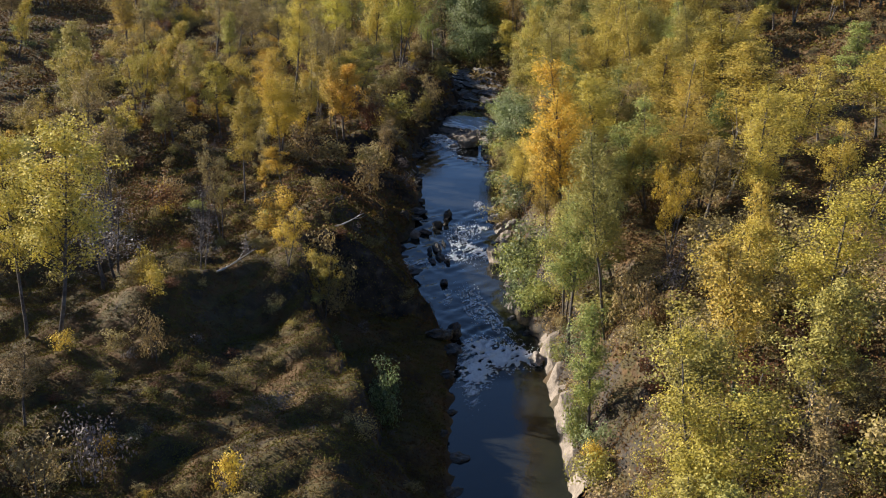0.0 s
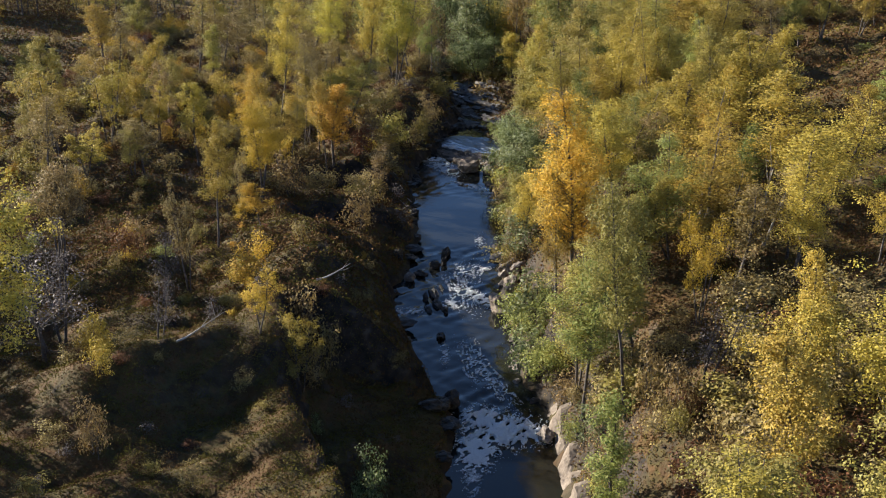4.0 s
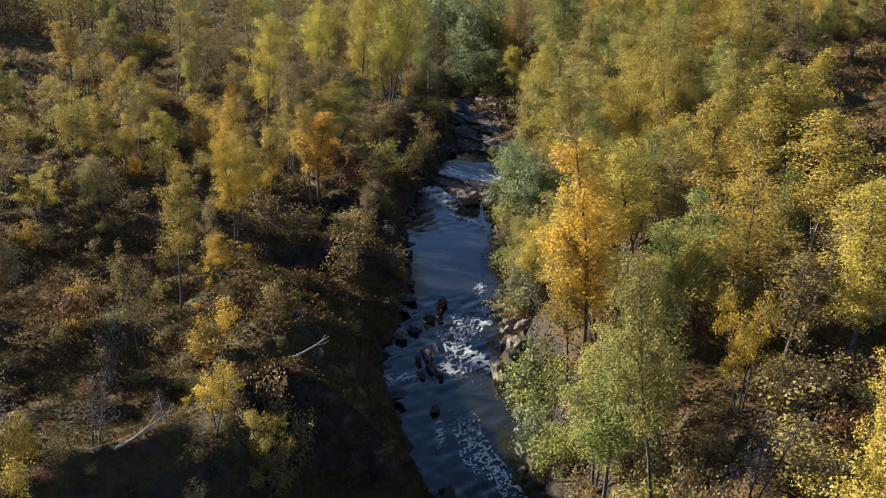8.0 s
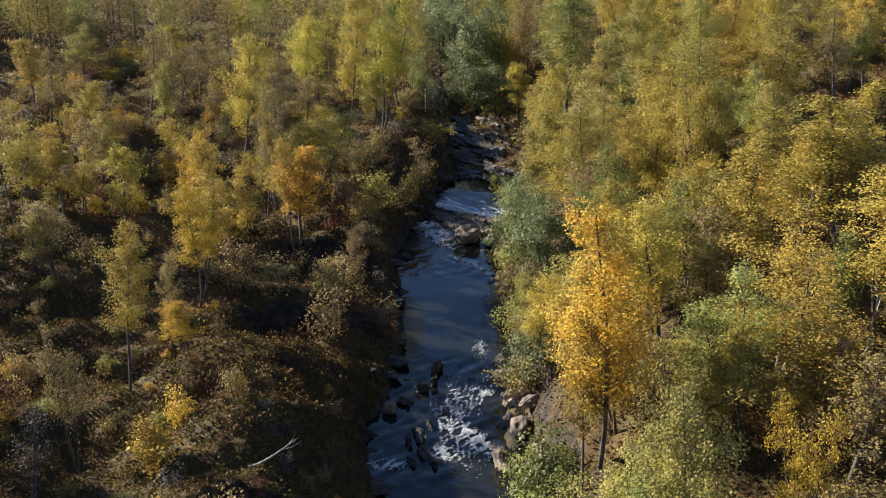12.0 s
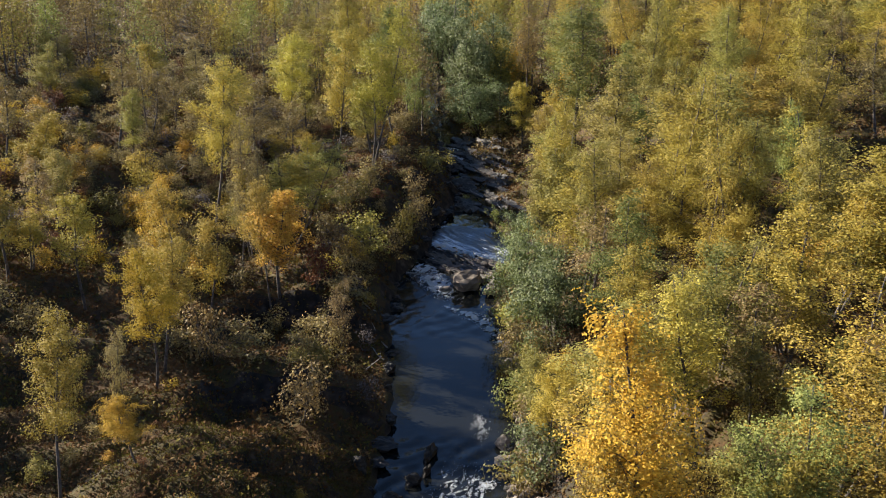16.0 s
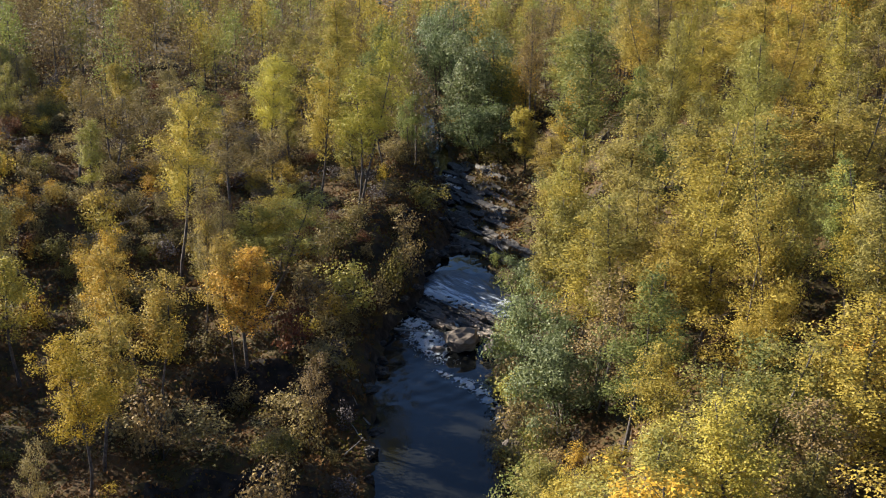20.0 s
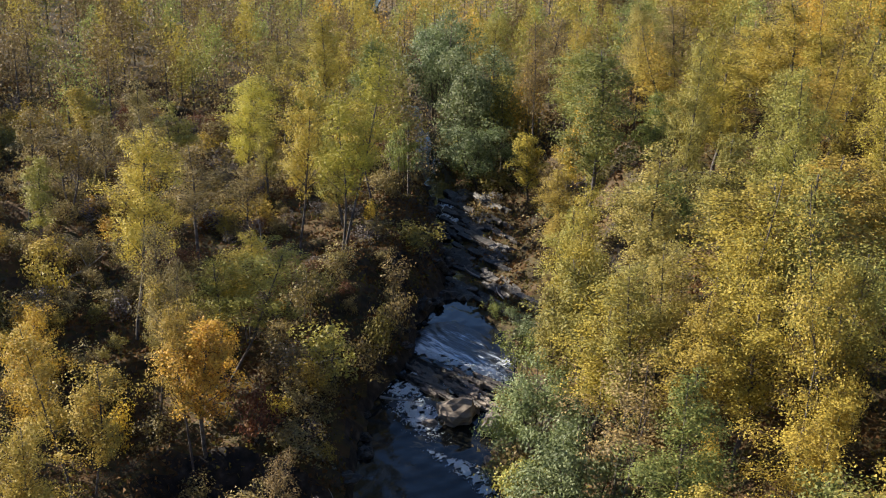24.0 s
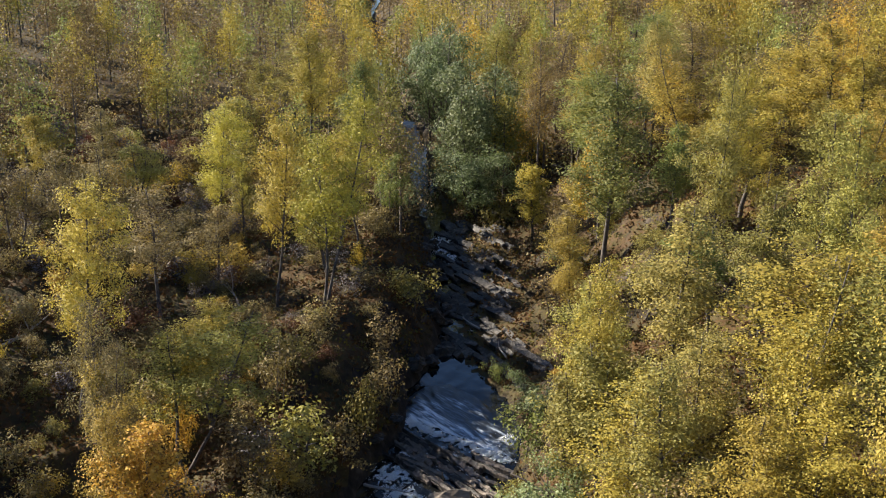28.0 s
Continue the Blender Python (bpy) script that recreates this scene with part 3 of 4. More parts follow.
birch(-9.4, 151.0, 11.5, "gold", 0.90)
birch(-4.9, 140.0, 9.1, "olive", 1.03)
birch(-12.7, 128.0, 9.3, "lemon", 0.83)
birch(-24.0, 118.0, 7.1, "brown", 1.21)
birch(-22.3, 121.0, 7.2, "brown", 1.03)
birch(-14.9, 93.0, 7.8, "orange", 0.70)
birch(-12.6, 83.0, 7.4, "bright", 0.84)
birch(-12.7, 79.0, 5.1, "brown", 0.55)
birch(-11.0, 74.0, 3.0, "bright", 1.30)
birch(-13.2, 71.4, 7.7, "gold", 0.76)
birch(-13.6, 65.3, 6.2, "brown", 0.55)
birch(-12.8, 85.5, 7.3, "gold", 0.93)
birch(-18.7, 92.0, 6.6, "gold", 0.95)
birch(-23.6, 105.0, 5.0, "orange", 1.08)
birch(-26.0, 105.0, 5.5, "gold", 1.38)
birch(-25.6, 95.0, 5.7, "gold", 1.27)
birch(-26.3, 106.0, 3.6, "olive", 1.50)
birch(-20.4, 66.0, 6.1, "brown", 0.97)
birch(-17.7, 57.0, 4.6, "grey", 1.32)
birch(-12.4, 54.2, 3.0, "grey", 1.21)
birch(-17.3, 46.5, 11.0, "lemon", 0.87)
birch(-19.3, 48.0, 9.8, "lemon", 0.75)
birch(-9.2, 104.0, 8.0, "olive", 1.26)
birch(-9.3, 96.7, 8.0, "gold", 0.66)
birch(-10.1, 99.0, 8.3, "brown", 0.55)
birch(-11.5, 103.0, 6.5, "olive", 0.71)
birch(-10.0, 101.0, 6.4, "gold", 1.03)
birch(-11.3, 131.0, 7.0, "olive", 0.96)
birch(-18.5, 125.0, 7.1, "brown", 0.99)
birch(-21.4, 126.0, 5.7, "brown", 1.12)
birch(-20.7, 84.0, 4.3, "brown", 1.50)
birch(-21.6, 84.0, 3.8, "olive", 1.50)
birch(-24.1, 82.0, 4.3, "gold", 1.50)
bush(11.8, 37.0, 1.1, "brown", 1.34)
bush(13.8, 35.0, 0.8, "brown", 1.50)
bush(10.0, 50.0, 2.8, "brown", 0.60)
bush(9.1, 52.0, 2.8, "brown", 0.56)
bush(10.7, 46.0, 2.8, "brown", 0.55)
bush(6.4, 47.0, 2.8, "green", 0.55)
bush(-19.8, 109.3, 2.8, "gold", 0.78)
bush(-6.8, 97.5, 2.8, "red", 0.83)
bush(-6.1, 87.0, 0.9, "olive", 1.50)
bush(-13.9, 50.4, 1.5, "gold", 0.80)
bush(-4.8, 106.0, 2.8, "olive", 1.32)
bush(-6.1, 103.0, 2.8, "brown", 1.09)
bush(-2.7, 108.0, 2.2, "brown", 1.10)
bush(-1.6, 118.0, 2.2, "brown", 1.08)
bush(-1.4, 113.0, 2.8, "brown", 0.84)
bush(-4.8, 117.0, 0.8, "olive", 1.50)
bush(-2.7, 48.3, 2.8, "willow", 0.55)
bush(-6.1, 57.0, 1.8, "brown", 0.94)
bush(-10.9, 66.0, 1.1, "orange", 1.44)
bush(-5.1, 92.0, 2.8, "brown", 0.79)
birch(13.1, 36.0, 3.0, "grey", 1.12)
birch(15.2, 37.0, 3.0, "brown", 1.43)
birch(11.2, 52.0, 4.4, "grey", 1.02)
birch(7.2, 67.0, 12.0, "bright", 0.80)
birch(6.4, 66.0, 9.4, "gold", 0.55)
birch(6.0, 97.5, 5.5, "willow", 1.03)
birch(5.3, 79.4, 6.2, "lemon", 0.87)
birch(6.9, 56.6, 8.2, "green", 1.05)
birch(8.4, 53.6, 11.3, "olive", 0.60)
birch(9.2, 33.5, 9.1, "lemon", 0.88)
birch(7.5, 32.7, 7.9, "lemon", 0.77)
birch(15.5, 44.5, 9.8, "gold", 1.04)
birch(12.6, 44.0, 6.4, "gold", 0.99)
birch(11.6, 40.7, 6.9, "gold", 0.97)
birch(15.0, 77.0, 7.9, "gold", 1.29)
birch(20.3, 70.0, 8.0, "gold", 1.50)
birch(22.3, 87.5, 7.2, "gold", 1.43)
birch(15.5, 65.0, 4.2, "brown", 1.50)
birch(18.1, 63.6, 5.3, "brown", 1.21)
birch(12.8, 95.0, 10.9, "gold", 0.84)
birch(15.7, 88.0, 11.9, "gold", 0.58)
birch(12.0, 104.3, 9.5, "olive", 1.10)
birch(18.6, 110.0, 9.7, "olive", 0.93)
birch(20.8, 107.0, 5.6, "gold", 1.14)
birch(7.6, 102.0, 10.2, "gold", 0.72)
birch(11.5, 125.5, 13.5, "green", 1.03)
birch(16.6, 120.0, 11.5, "gold", 0.59)
birch(2.0, 170.0, 13.5, "willow", 0.66)
birch(6.1, 172.0, 10.8, "olive", 1.06)
birch(4.5, 160.0, 6.7, "willow", 1.11)
birch(24.5, 141.0, 6.6, "brown", 1.21)
birch(13.2, 76.0, 5.8, "brown", 1.19)
birch(18.2, 84.0, 4.1, "orange", 1.29)
birch(10.9, 87.0, 4.4, "orange", 0.89)
birch(14.2, 87.0, 4.9, "gold", 1.33)
birch(5.8, 82.0, 4.5, "olive", 0.94)
birch(14.5, 48.0, 6.5, "gold", 0.64)
birch(9.0, 60.0, 9.3, "olive", 0.55)
birch(12.4, 58.0, 6.1, "orange", 0.63)
birch(6.8, 47.0, 6.3, "green", 0.93)
birch(6.8, 59.6, 9.0, "olive", 0.85)
birch(25.9, 112.0, 10.1, "gold", 0.78)
birch(16.5, 118.0, 11.7, "olive", 0.67)
birch(17.7, 104.0, 11.6, "olive", 0.66)
birch(9.1, 103.0, 8.2, "olive", 0.95)
birch(16.6, 140.0, 10.8, "olive", 0.63)
birch(9.4, 150.0, 13.5, "brown", 0.64)
birch(11.7, 146.0, 12.1, "gold", 0.61)
birch(15.4, 90.0, 8.3, "olive", 0.91)
birch(13.9, 97.0, 6.7, "olive", 1.03)
birch(22.9, 118.0, 9.8, "gold", 0.77)
birch(13.9, 73.0, 4.0, "olive", 1.31)
birch(16.3, 74.0, 3.6, "olive", 1.26)
birch(11.4, 68.0, 3.5, "olive", 1.50)
birch(14.9, 70.0, 3.0, "gold", 1.50)
birch(8.6, 62.0, 5.4, "green", 0.81)
birch(15.9, 80.0, 6.7, "gold", 1.08)
birch(12.6, 73.0, 6.1, "olive", 0.96)
birch(6.5, 80.0, 4.4, "gold", 1.50)
bush(-18.9, 104.2, 2.6, "orange", 0.78)
bush(-21.2, 112.5, 2.0, "gold", 1.33)
bush(-1.7, 115.5, 1.1, "brown", 1.15)
bush(-11.4, 98.2, 1.9, "brown", 1.19)
bush(-12.8, 97.1, 2.4, "orange", 0.65)
bush(-15.3, 54.9, 2.3, "gold", 0.63)
bush(-6.7, 60.5, 3.2, "brown", 0.60)
birch(-17.1, 53.8, 5.7, "grey", 1.41)
bush(-13.0, 36.9, 2.9, "grey", 0.75)
bush(-2.9, 50.6, 2.5, "willow", 0.60)
bush(-10.4, 55.9, 1.3, "grey", 0.60)
bush(-5.6, 54.0, 1.0, "willow", 0.60)
bush(-9.2, 45.1, 1.3, "brown", 0.83)
bush(-14.6, 35.3, 2.4, "brown", 0.94)
bush(-7.9, 36.0, 1.6, "orange", 0.82)
bush(-9.7, 66.6, 1.5, "orange", 0.96)
bush(-13.1, 46.8, 2.2, "brown", 0.60)
bush(-15.3, 53.4, 1.5, "gold", 0.85)
bush(-9.8, 63.6, 1.9, "orange", 1.13)
bush(-5.8, 59.4, 2.9, "brown", 0.60)
bush(-5.9, 83.6, 2.8, "brown", 0.95)
bush(-17.7, 67.8, 2.2, "red", 0.99)
bush(-8.2, 69.9, 1.6, "orange", 0.67)
bush(-7.8, 67.9, 1.5, "brown", 0.68)
bush(-11.1, 87.6, 3.2, "brown", 0.83)
bush(-17.7, 71.2, 2.2, "brown", 0.76)
bush(-2.0, 110.6, 3.2, "olive", 0.61)
bush(-5.6, 85.8, 2.5, "brown", 0.65)
bush(-12.7, 77.0, 1.4, "orange", 0.77)
bush(-6.3, 110.1, 3.2, "brown", 0.72)
bush(-3.8, 113.0, 1.1, "brown", 0.96)
bush(-9.5, 105.4, 2.2, "orange", 0.62)
birch(-15.7, 143.9, 6.8, "olive", 1.60)
birch(-13.9, 155.8, 9.7, "olive", 1.18)
birch(-22.0, 137.0, 5.6, "brown", 1.60)
birch(-4.7, 145.1, 10.1, "green", 0.88)
bush(-24.9, 142.9, 3.0, "red", 0.64)
birch(20.9, 80.1, 8.5, "gold", 1.60)
birch(20.7, 67.1, 7.5, "gold", 1.52)
birch(13.7, 62.9, 7.5, "gold", 1.60)
birch(14.6, 60.1, 5.2, "brown", 1.60)
birch(30.5, 82.2, 5.2, "green", 1.60)
bush(6.7, 43.7, 1.6, "orange", 0.83)
bush(14.4, 33.2, 1.3, "brown", 0.86)
birch(17.3, 59.8, 8.0, "gold", 1.12)
birch(17.6, 94.6, 9.0, "olive", 1.38)
birch(19.6, 86.7, 8.0, "olive", 0.94)
birch(12.5, 142.4, 10.0, "green", 1.60)
birch(14.5, 100.4, 9.0, "gold", 1.54)
birch(18.6, 98.2, 8.5, "gold", 1.39)
birch(19.0, 134.9, 9.0, "gold", 1.27)
birch(21.8, 100.1, 9.0, "gold", 1.15)
birch(12.9, 84.0, 7.5, "gold", 1.03)
birch(20.9, 90.1, 8.0, "gold", 1.11)
birch(11.1, 91.4, 7.5, "gold", 1.06)
birch(8.9, 93.1, 8.5, "olive", 1.06)
birch(19.9, 91.6, 7.5, "green", 0.77)
birch(8.7, 90.3, 6.5, "brown", 1.21)
birch(3.6, 157.0, 12.5, "willow", 0.87)
birch(0.4, 180.1, 12.5, "willow", 0.75)
birch(5.8, 156.1, 11.9, "willow", 0.75)
birch(4.7, 150.1, 6.7, "willow", 1.17)
birch(19.7, 125.9, 8.5, "gold", 1.40)
birch(25.9, 128.7, 9.5, "gold", 1.33)
birch(16.0, 106.5, 8.5, "olive", 1.00)
birch(9.3, 157.7, 8.0, "gold", 1.09)
birch(11.9, 161.6, 9.3, "brown", 1.30)
birch(18.6, 150.9, 9.0, "green", 1.34)
birch(20.6, 146.8, 8.5, "brown", 1.60)
birch(24.1, 136.5, 8.5, "gold", 1.49)
birch(25.6, 122.2, 9.0, "gold", 1.17)
birch(-3.9, 210.4, 6.0, "brown", 1.60)
bush(-5.1, 211.3, 3.2, "brown", 1.26)
birch(6.9, 91.0, 6.0, "willow", 0.93)
birch(9.3, 79.3, 7.5, "gold", 0.84)
birch(13.0, 91.0, 8.0, "gold", 1.08)
# the wood between them
rng = random.Random(7)
CELL = {}


def near_cells(x, y):
    return [q for i in (-1, 0, 1) for j in (-1, 0, 1) for q in CELL.get((int(x // 5) + i, int(y // 5) + j), ())]


def free(x, y, r):
    return all((x - a) ** 2 + (y - b) ** 2 > (0.62 * (r + s)) ** 2 for a, b, s in near_cells(x, y))


for q in TREES:
    CELL.setdefault((int(q[0] // 5), int(q[1] // 5)), []).append(q)


# below y 84 this also sets unseen birches out of view, to shade the bank
for _ in range(9000):
    y = 28 + 114 * rng.random()
    x = rng.uniform(-0.42 * y - 20, 0.42 * y + 5)
    dl, dr = left_x(y) - x, x - right_x(y)
    if max(dl, dr) < (2.2 if dr > dl else 4.0) or (112 < y < 150 and -1 < dr < 5.5) or (x < 0 and ((x > -21 and y < 112) or (y > 84 and x < -0.42 * y - 2) or rng.random() < 0.55)) or (x > 24 and 72 < y < 104) or (x > 9.5 and 40 < y < 57) or len(TREES) > 380:
        continue
    tone = rng.choice(("gold", "olive", "olive", "gold", "green", "olive", "brown", "gold") if dr > dl else ("gold", "olive", "olive", "gold", "olive", "brown"))
    h = rng.uniform(5.0, 8.5) if dr > dl else rng.uniform(4.0, 6.5)
    if not free(x, y, 1.3 * h / 8):
        continue
    birch(x, y, h, tone, rng.uniform(0.95, 1.35))
    CELL.setdefault((int(x // 5), int(y // 5)), []).append(TREES[-1])
for _ in range(230):
    y = rng.uniform(34, 125)
    x = rng.uniform(-0.42 * y - 2, -2) if rng.random() < 0.6 else rng.uniform(5, 0.42 * y)
    if max(left_x(y) - x, x - right_x(y)) < 0.7 or not free(x, y, 0.4) or (-22 < x < 0 and y < 66) or (-10 < x < 0 and 76 < y < 98):
        continue
    bush(x, y, rng.uniform(0.5, 1.5), rng.choice(("brown", "olive", "brown", "brown", "brown", "green", "olive", "orange")), rng.uniform(0.8, 1.4))
    CELL.setdefault((int(x // 5), int(y // 5)), []).append(TREES[-1])
# dark shrubs that overhang the narrow upper channel
for x, y, h, tone in ((-2.6, 160.5, 2.6, "brown"), (-2.0, 156.0, 2.4, "olive"), (-1.2, 152.0, 2.2, "brown"), (-3.6, 165.0, 2.8, "green"), (-0.6, 147.5, 1.8, "brown"), (2.6, 163.0, 2.6, "willow"), (3.4, 158.0, 2.8, "olive"), (4.6, 152.5, 2.6, "green"), (6.6, 148.5, 2.6, "olive")):
    bush(x, y, h, tone, 1.3)
# undergrowth along the lower edge of the wood
for i in range(34):
    y = 40 + i * 2.4 + rng.uniform(-0.6, 0.6)
    if 71.5 < y < 77:
        continue
    bush(float(right_x(y)) + rng.uniform(0.5, 1.6), y, rng.uniform(1.0, 2.4), rng.choice(("green", "willow", "olive", "green", "brown")), rng.uniform(0.9, 1.3))
for i in range(24):
    y = 60 + i * 1.75 + rng.uniform(-0.6, 0.6)
    if 71.5 < y < 77:
        continue
    bush(float(right_x(y)) + rng.uniform(0.35, 1.0), y, rng.uniform(1.7, 3.1), rng.choice(("green", "olive", "green", "willow", "olive", "brown")), rng.uniform(0.8, 1.2))
# unseen birches on the higher ground, added to throw shade over the heath
for i, (x, y) in enumerate(((-22.5, 44.5), (-21.5, 32), (-17.5, 30.5), (-23.5, 38), (-33, 70))):
    birch(x, y, 7.0 + i % 3, ("olive", "gold", "brown")[i % 3], 1.25, i % 4)
# brush on both sides of the upper channel
for i in range(40):
    y = 118 + i * 2.1 + rng.uniform(-0.6, 0.6)
    if i % 4 == 1 and y < 145:
        continue
    x = float(left_x(y)) - rng.uniform(1.6, 4.0) if i % 2 else float(right_x(y)) + (rng.uniform(5.4, 7.6) if y < 148 else rng.uniform(0.8, 2.5))
    bush(x, y, rng.uniform(1.2, 2.8), rng.choice(("green", "willow", "brown", "brown", "olive")), rng.uniform(0.9, 1.4))

# thickets of shrubs between the birches of the middle slope, grown into one another
thick = {}
for _ in range(900):
    y = rng.uniform(80, 152)
    x = rng.uniform(max(-0.42 * y - 1, -34), float(left_x(y)) - (1.2 if y < 108 else 4.0))
    if not free(x, y, 0.2) or (y < 97 and rng.random() < 0.85) or (x > -3.5 and 111 < y < 119):
        continue
    tone = rng.choice(("brown", "brown", "brown", "gold", "grey", "brown", "olive", "orange", "brown", "red", "grey") if y > 97 else ("brown", "brown", "brown", "grey", "olive"))
    h, w, a = rng.uniform(0.7, 2.0) / 1.9, rng.uniform(0.9, 1.5), rng.uniform(0, 6.3)
    thick.setdefault((tone, rng.randrange(2)), []).append((x, y, float(ground_z(x, y)), h, h * w, a))
    CELL.setdefault((int(x // 5), int(y // 5)), []).append((x, y, 0.45))
# brush under the near birches, and low shrubs over the open bank
for i in range(190):
    if i < 75:
        y = rng.uniform(33, 60)
        x, tall = rng.uniform(float(right_x(y)) + 2.0, 19), rng.uniform(1.0, 2.6)
        tone = rng.choice(("brown", "brown", "brown", "olive", "brown", "red"))
    else:
        y = rng.uniform(34, 84)
        x, tall = rng.uniform(-0.4 * y, float(left_x(y)) - 1.5), rng.uniform(0.35, 0.95)
        tone = rng.choice(("brown", "brown", "red", "olive", "brown", "grey", "brown", "orange"))
    thick.setdefault((tone, rng.randrange(2)), []).append((x, y, float(ground_z(x, y)), tall / 1.9, tall / 1.9 * rng.uniform(0.9, 1.6), rng.uniform(0, 6.3)))
for (tone, shape), spots in thick.items():
    for source in MODELS["bush", tone, shape].children:
        if source.name.startswith("trunk"):
            continue
        old = source.data
        co = np.empty(3 * len(old.vertices))
        old.vertices.foreach_get("co", co)
        co = co.reshape(-1, 3)
        faces = np.array([list(f.vertices)[:4] for f in old.polygons if len(f.vertices) == len(old.polygons[0].vertices)])
        vs, fs = [], []
        for i, (x, y, z, h, w, a) in enumerate(spots):
            c, d = math.cos(a) * w, math.sin(a) * w
            vs.append(np.stack([x + co[:, 0] * c - co[:, 1] * d, y + co[:, 0] * d + co[:, 1] * c, z + co[:, 2] * h], 1))
            fs.append(faces + i * len(co))
        thicket = new("thicket" if source.name.startswith("crown") else "thicket_twigs", mesh_of("thicket", np.concatenate(vs), np.concatenate(fs), old.materials[0]))
        tagged(thicket, ("tangled thicket of %s leaves between the birches" if source.name.startswith("crown") else "bare twigs in the %s thicket between the birches") % {"grey": "sparse grey", "red": "rust-red", "gold": "golden"}.get(tone, tone), "thicket", kind="stuff")

# models that nothing was planted from
for key in [k for k in MODELS if k not in used]:
    for ob in (*MODELS[key].children_recursive, MODELS[key]):
        bpy.data.objects.remove(ob)

# the wood beyond, too far to tell tree from tree
frng = np.random.default_rng(11)
far_pts = {k: [] for k in ("gold", "olive", "green", "brown", "orange")}
stems_far = []
for _ in range(2700):
    y = 134 + 360 * frng.random() ** 1.35
    x = frng.uniform(-0.5 * y - 10, 0.5 * y + 10)
    if max(left_x(y) - x, x - right_x(y)) < (2.5 if y < 195 else -1 if y < 215 else -9) or (y < 150 and abs(x - 5) < 5) or not free(x, y, 1.2):
        continue
    h, w = frng.uniform(6, 9.5), frng.uniform(1.5, 2.4)
    aside = x < left_x(y) - 9
    if aside and frng.random() < 0.4:
        continue
    tone = frng.choice(["brown", "brown", "olive", "brown", "gold", "green"] if aside else ["gold", "olive", "olive", "green", "brown", "gold", "gold", "olive", "orange", "brown"])
    k = 1600 if y < 190 else 520
    z0 = float(ground_z(x, y))
    u = frng.normal(size=(k, 3))
    u /= np.linalg.norm(u, axis=1)[:, None]
    u *= (frng.random(k) ** 0.4)[:, None] * (1 + 0.35 * np.sin(5 * u[:, :1] + x) * np.cos(6 * u[:, 2:] + y))
    u[:, :2] *= (1.0 - 0.45 * np.clip(u[:, 2:], -1, 1))
    far_pts[str(tone)].append(np.array((x, y, z0 + h * 0.6)) + u * (w, w, h * 0.42))
    stems_far.append([((x, y, z0 - 0.3), 0.12), ((x, y, z0 + h * 0.7), 0.05)])
for tone, q in far_pts.items():
    if not q:
        continue
    q = np.concatenate(q)
    far = new("far_woods", triangles("far_woods", q, frng.uniform(0.10, 0.20, len(q)) * np.interp(q[:, 1], (150, 260), (0.9, 1.6)), LEAF[tone], frng))
    tagged(far, WORDS[tone].replace("birch", "distant birch wood"), "woods", kind="stuff")
tagged(new("far_trunks", mesh_of("far_trunks", *tubes(stems_far, 4), bark_birch)), "slender pale trunks of the distant birch wood", "woods", kind="stuff")

# brush under the distant trees
y = 138 + 260 * frng.random(120000) ** 1.5
x = frng.uniform(-1, 1, len(y)) * (0.47 * y + 8)
clump = wobble(x, y, 6.0, 31) + 0.8 * wobble(x, y, 2.2, 33)
keep = (np.maximum(left_x(y) - x, x - right_x(y)) > 1.0) & (clump + frng.normal(size=len(x)) * 0.3 > -0.35)
x, y, clump = x[keep], y[keep], clump[keep]
z = ground_z(x, y) + frng.random(len(x)) * np.clip(0.9 + 1.1 * clump, 0.3, 2.2)
brush = new("far_brush", triangles("far_brush", np.stack([x, y, z], 1), frng.uniform(0.14, 0.34, len(x)) * np.interp(y, (140, 300), (0.9, 1.8)), LEAF["brown"], frng))
tagged(brush, "brown brush under the distant birch wood", "undergrowth", kind="stuff")

# heather, grass and dwarf shrubs
grng = np.random.default_rng(5)
for name, tone, count, size, tall, label in (("dwarf_shrubs", "heather", 200000, 0.17, 0.55, "knee-high brown heather and dwarf birch on the slopes"), ("crowberry", "moss", 140000, 0.15, 0.34, "low dark green crowberry mats between the trees"),
                                             ("dry_grass", "straw", 60000, 0.13, 0.35, "straw-coloured dry grass tufts on the heath"), ("rusty_bilberry", "red", 15000, 0.13, 0.3, "rust-red bilberry patches on the heath")):
    y = 30 + 135 * grng.random(count * 2) ** 1.6
    x = grng.uniform(-1, 1, count * 2) * (0.42 * y + 3)
    d = np.maximum(left_x(y) - x, x - right_x(y))
    s = {"heather": 0.0, "moss": 2.0, "straw": 4.0, "red": 6.0}[tone]
    clump = wobble(x, y, 5.0, 11 + s) + 0.8 * wobble(x, y, 1.4, 20 + s)
    keep = (d > 0.4) & ~((x < 0) & (y < 60) & (x > -26)) & (clump + grng.normal(size=len(x)) * 0.35 > {"heather": -0.4, "red": 0.62}.get(tone, 0.15))
    x, y, clump = x[keep][:count], y[keep][:count], clump[keep][:count]
    z = ground_z(x, y) + grng.random(len(x)) ** 1.3 * tall * np.clip(0.55 + 0.6 * clump, 0.25, 1.5)
    me = triangles(name, np.stack([x, y, z], 1), size * grng.uniform(0.5, 1.4, len(x)) * np.interp(y, (45, 110), (0.46, 1.05)), LEAF[tone], grng, upright=0.5 if tone == "straw" else 0.2, long=2.0 if tone == "straw" else 1.2)
    tagged(new(name, me), label, "undergrowth", kind="stuff")
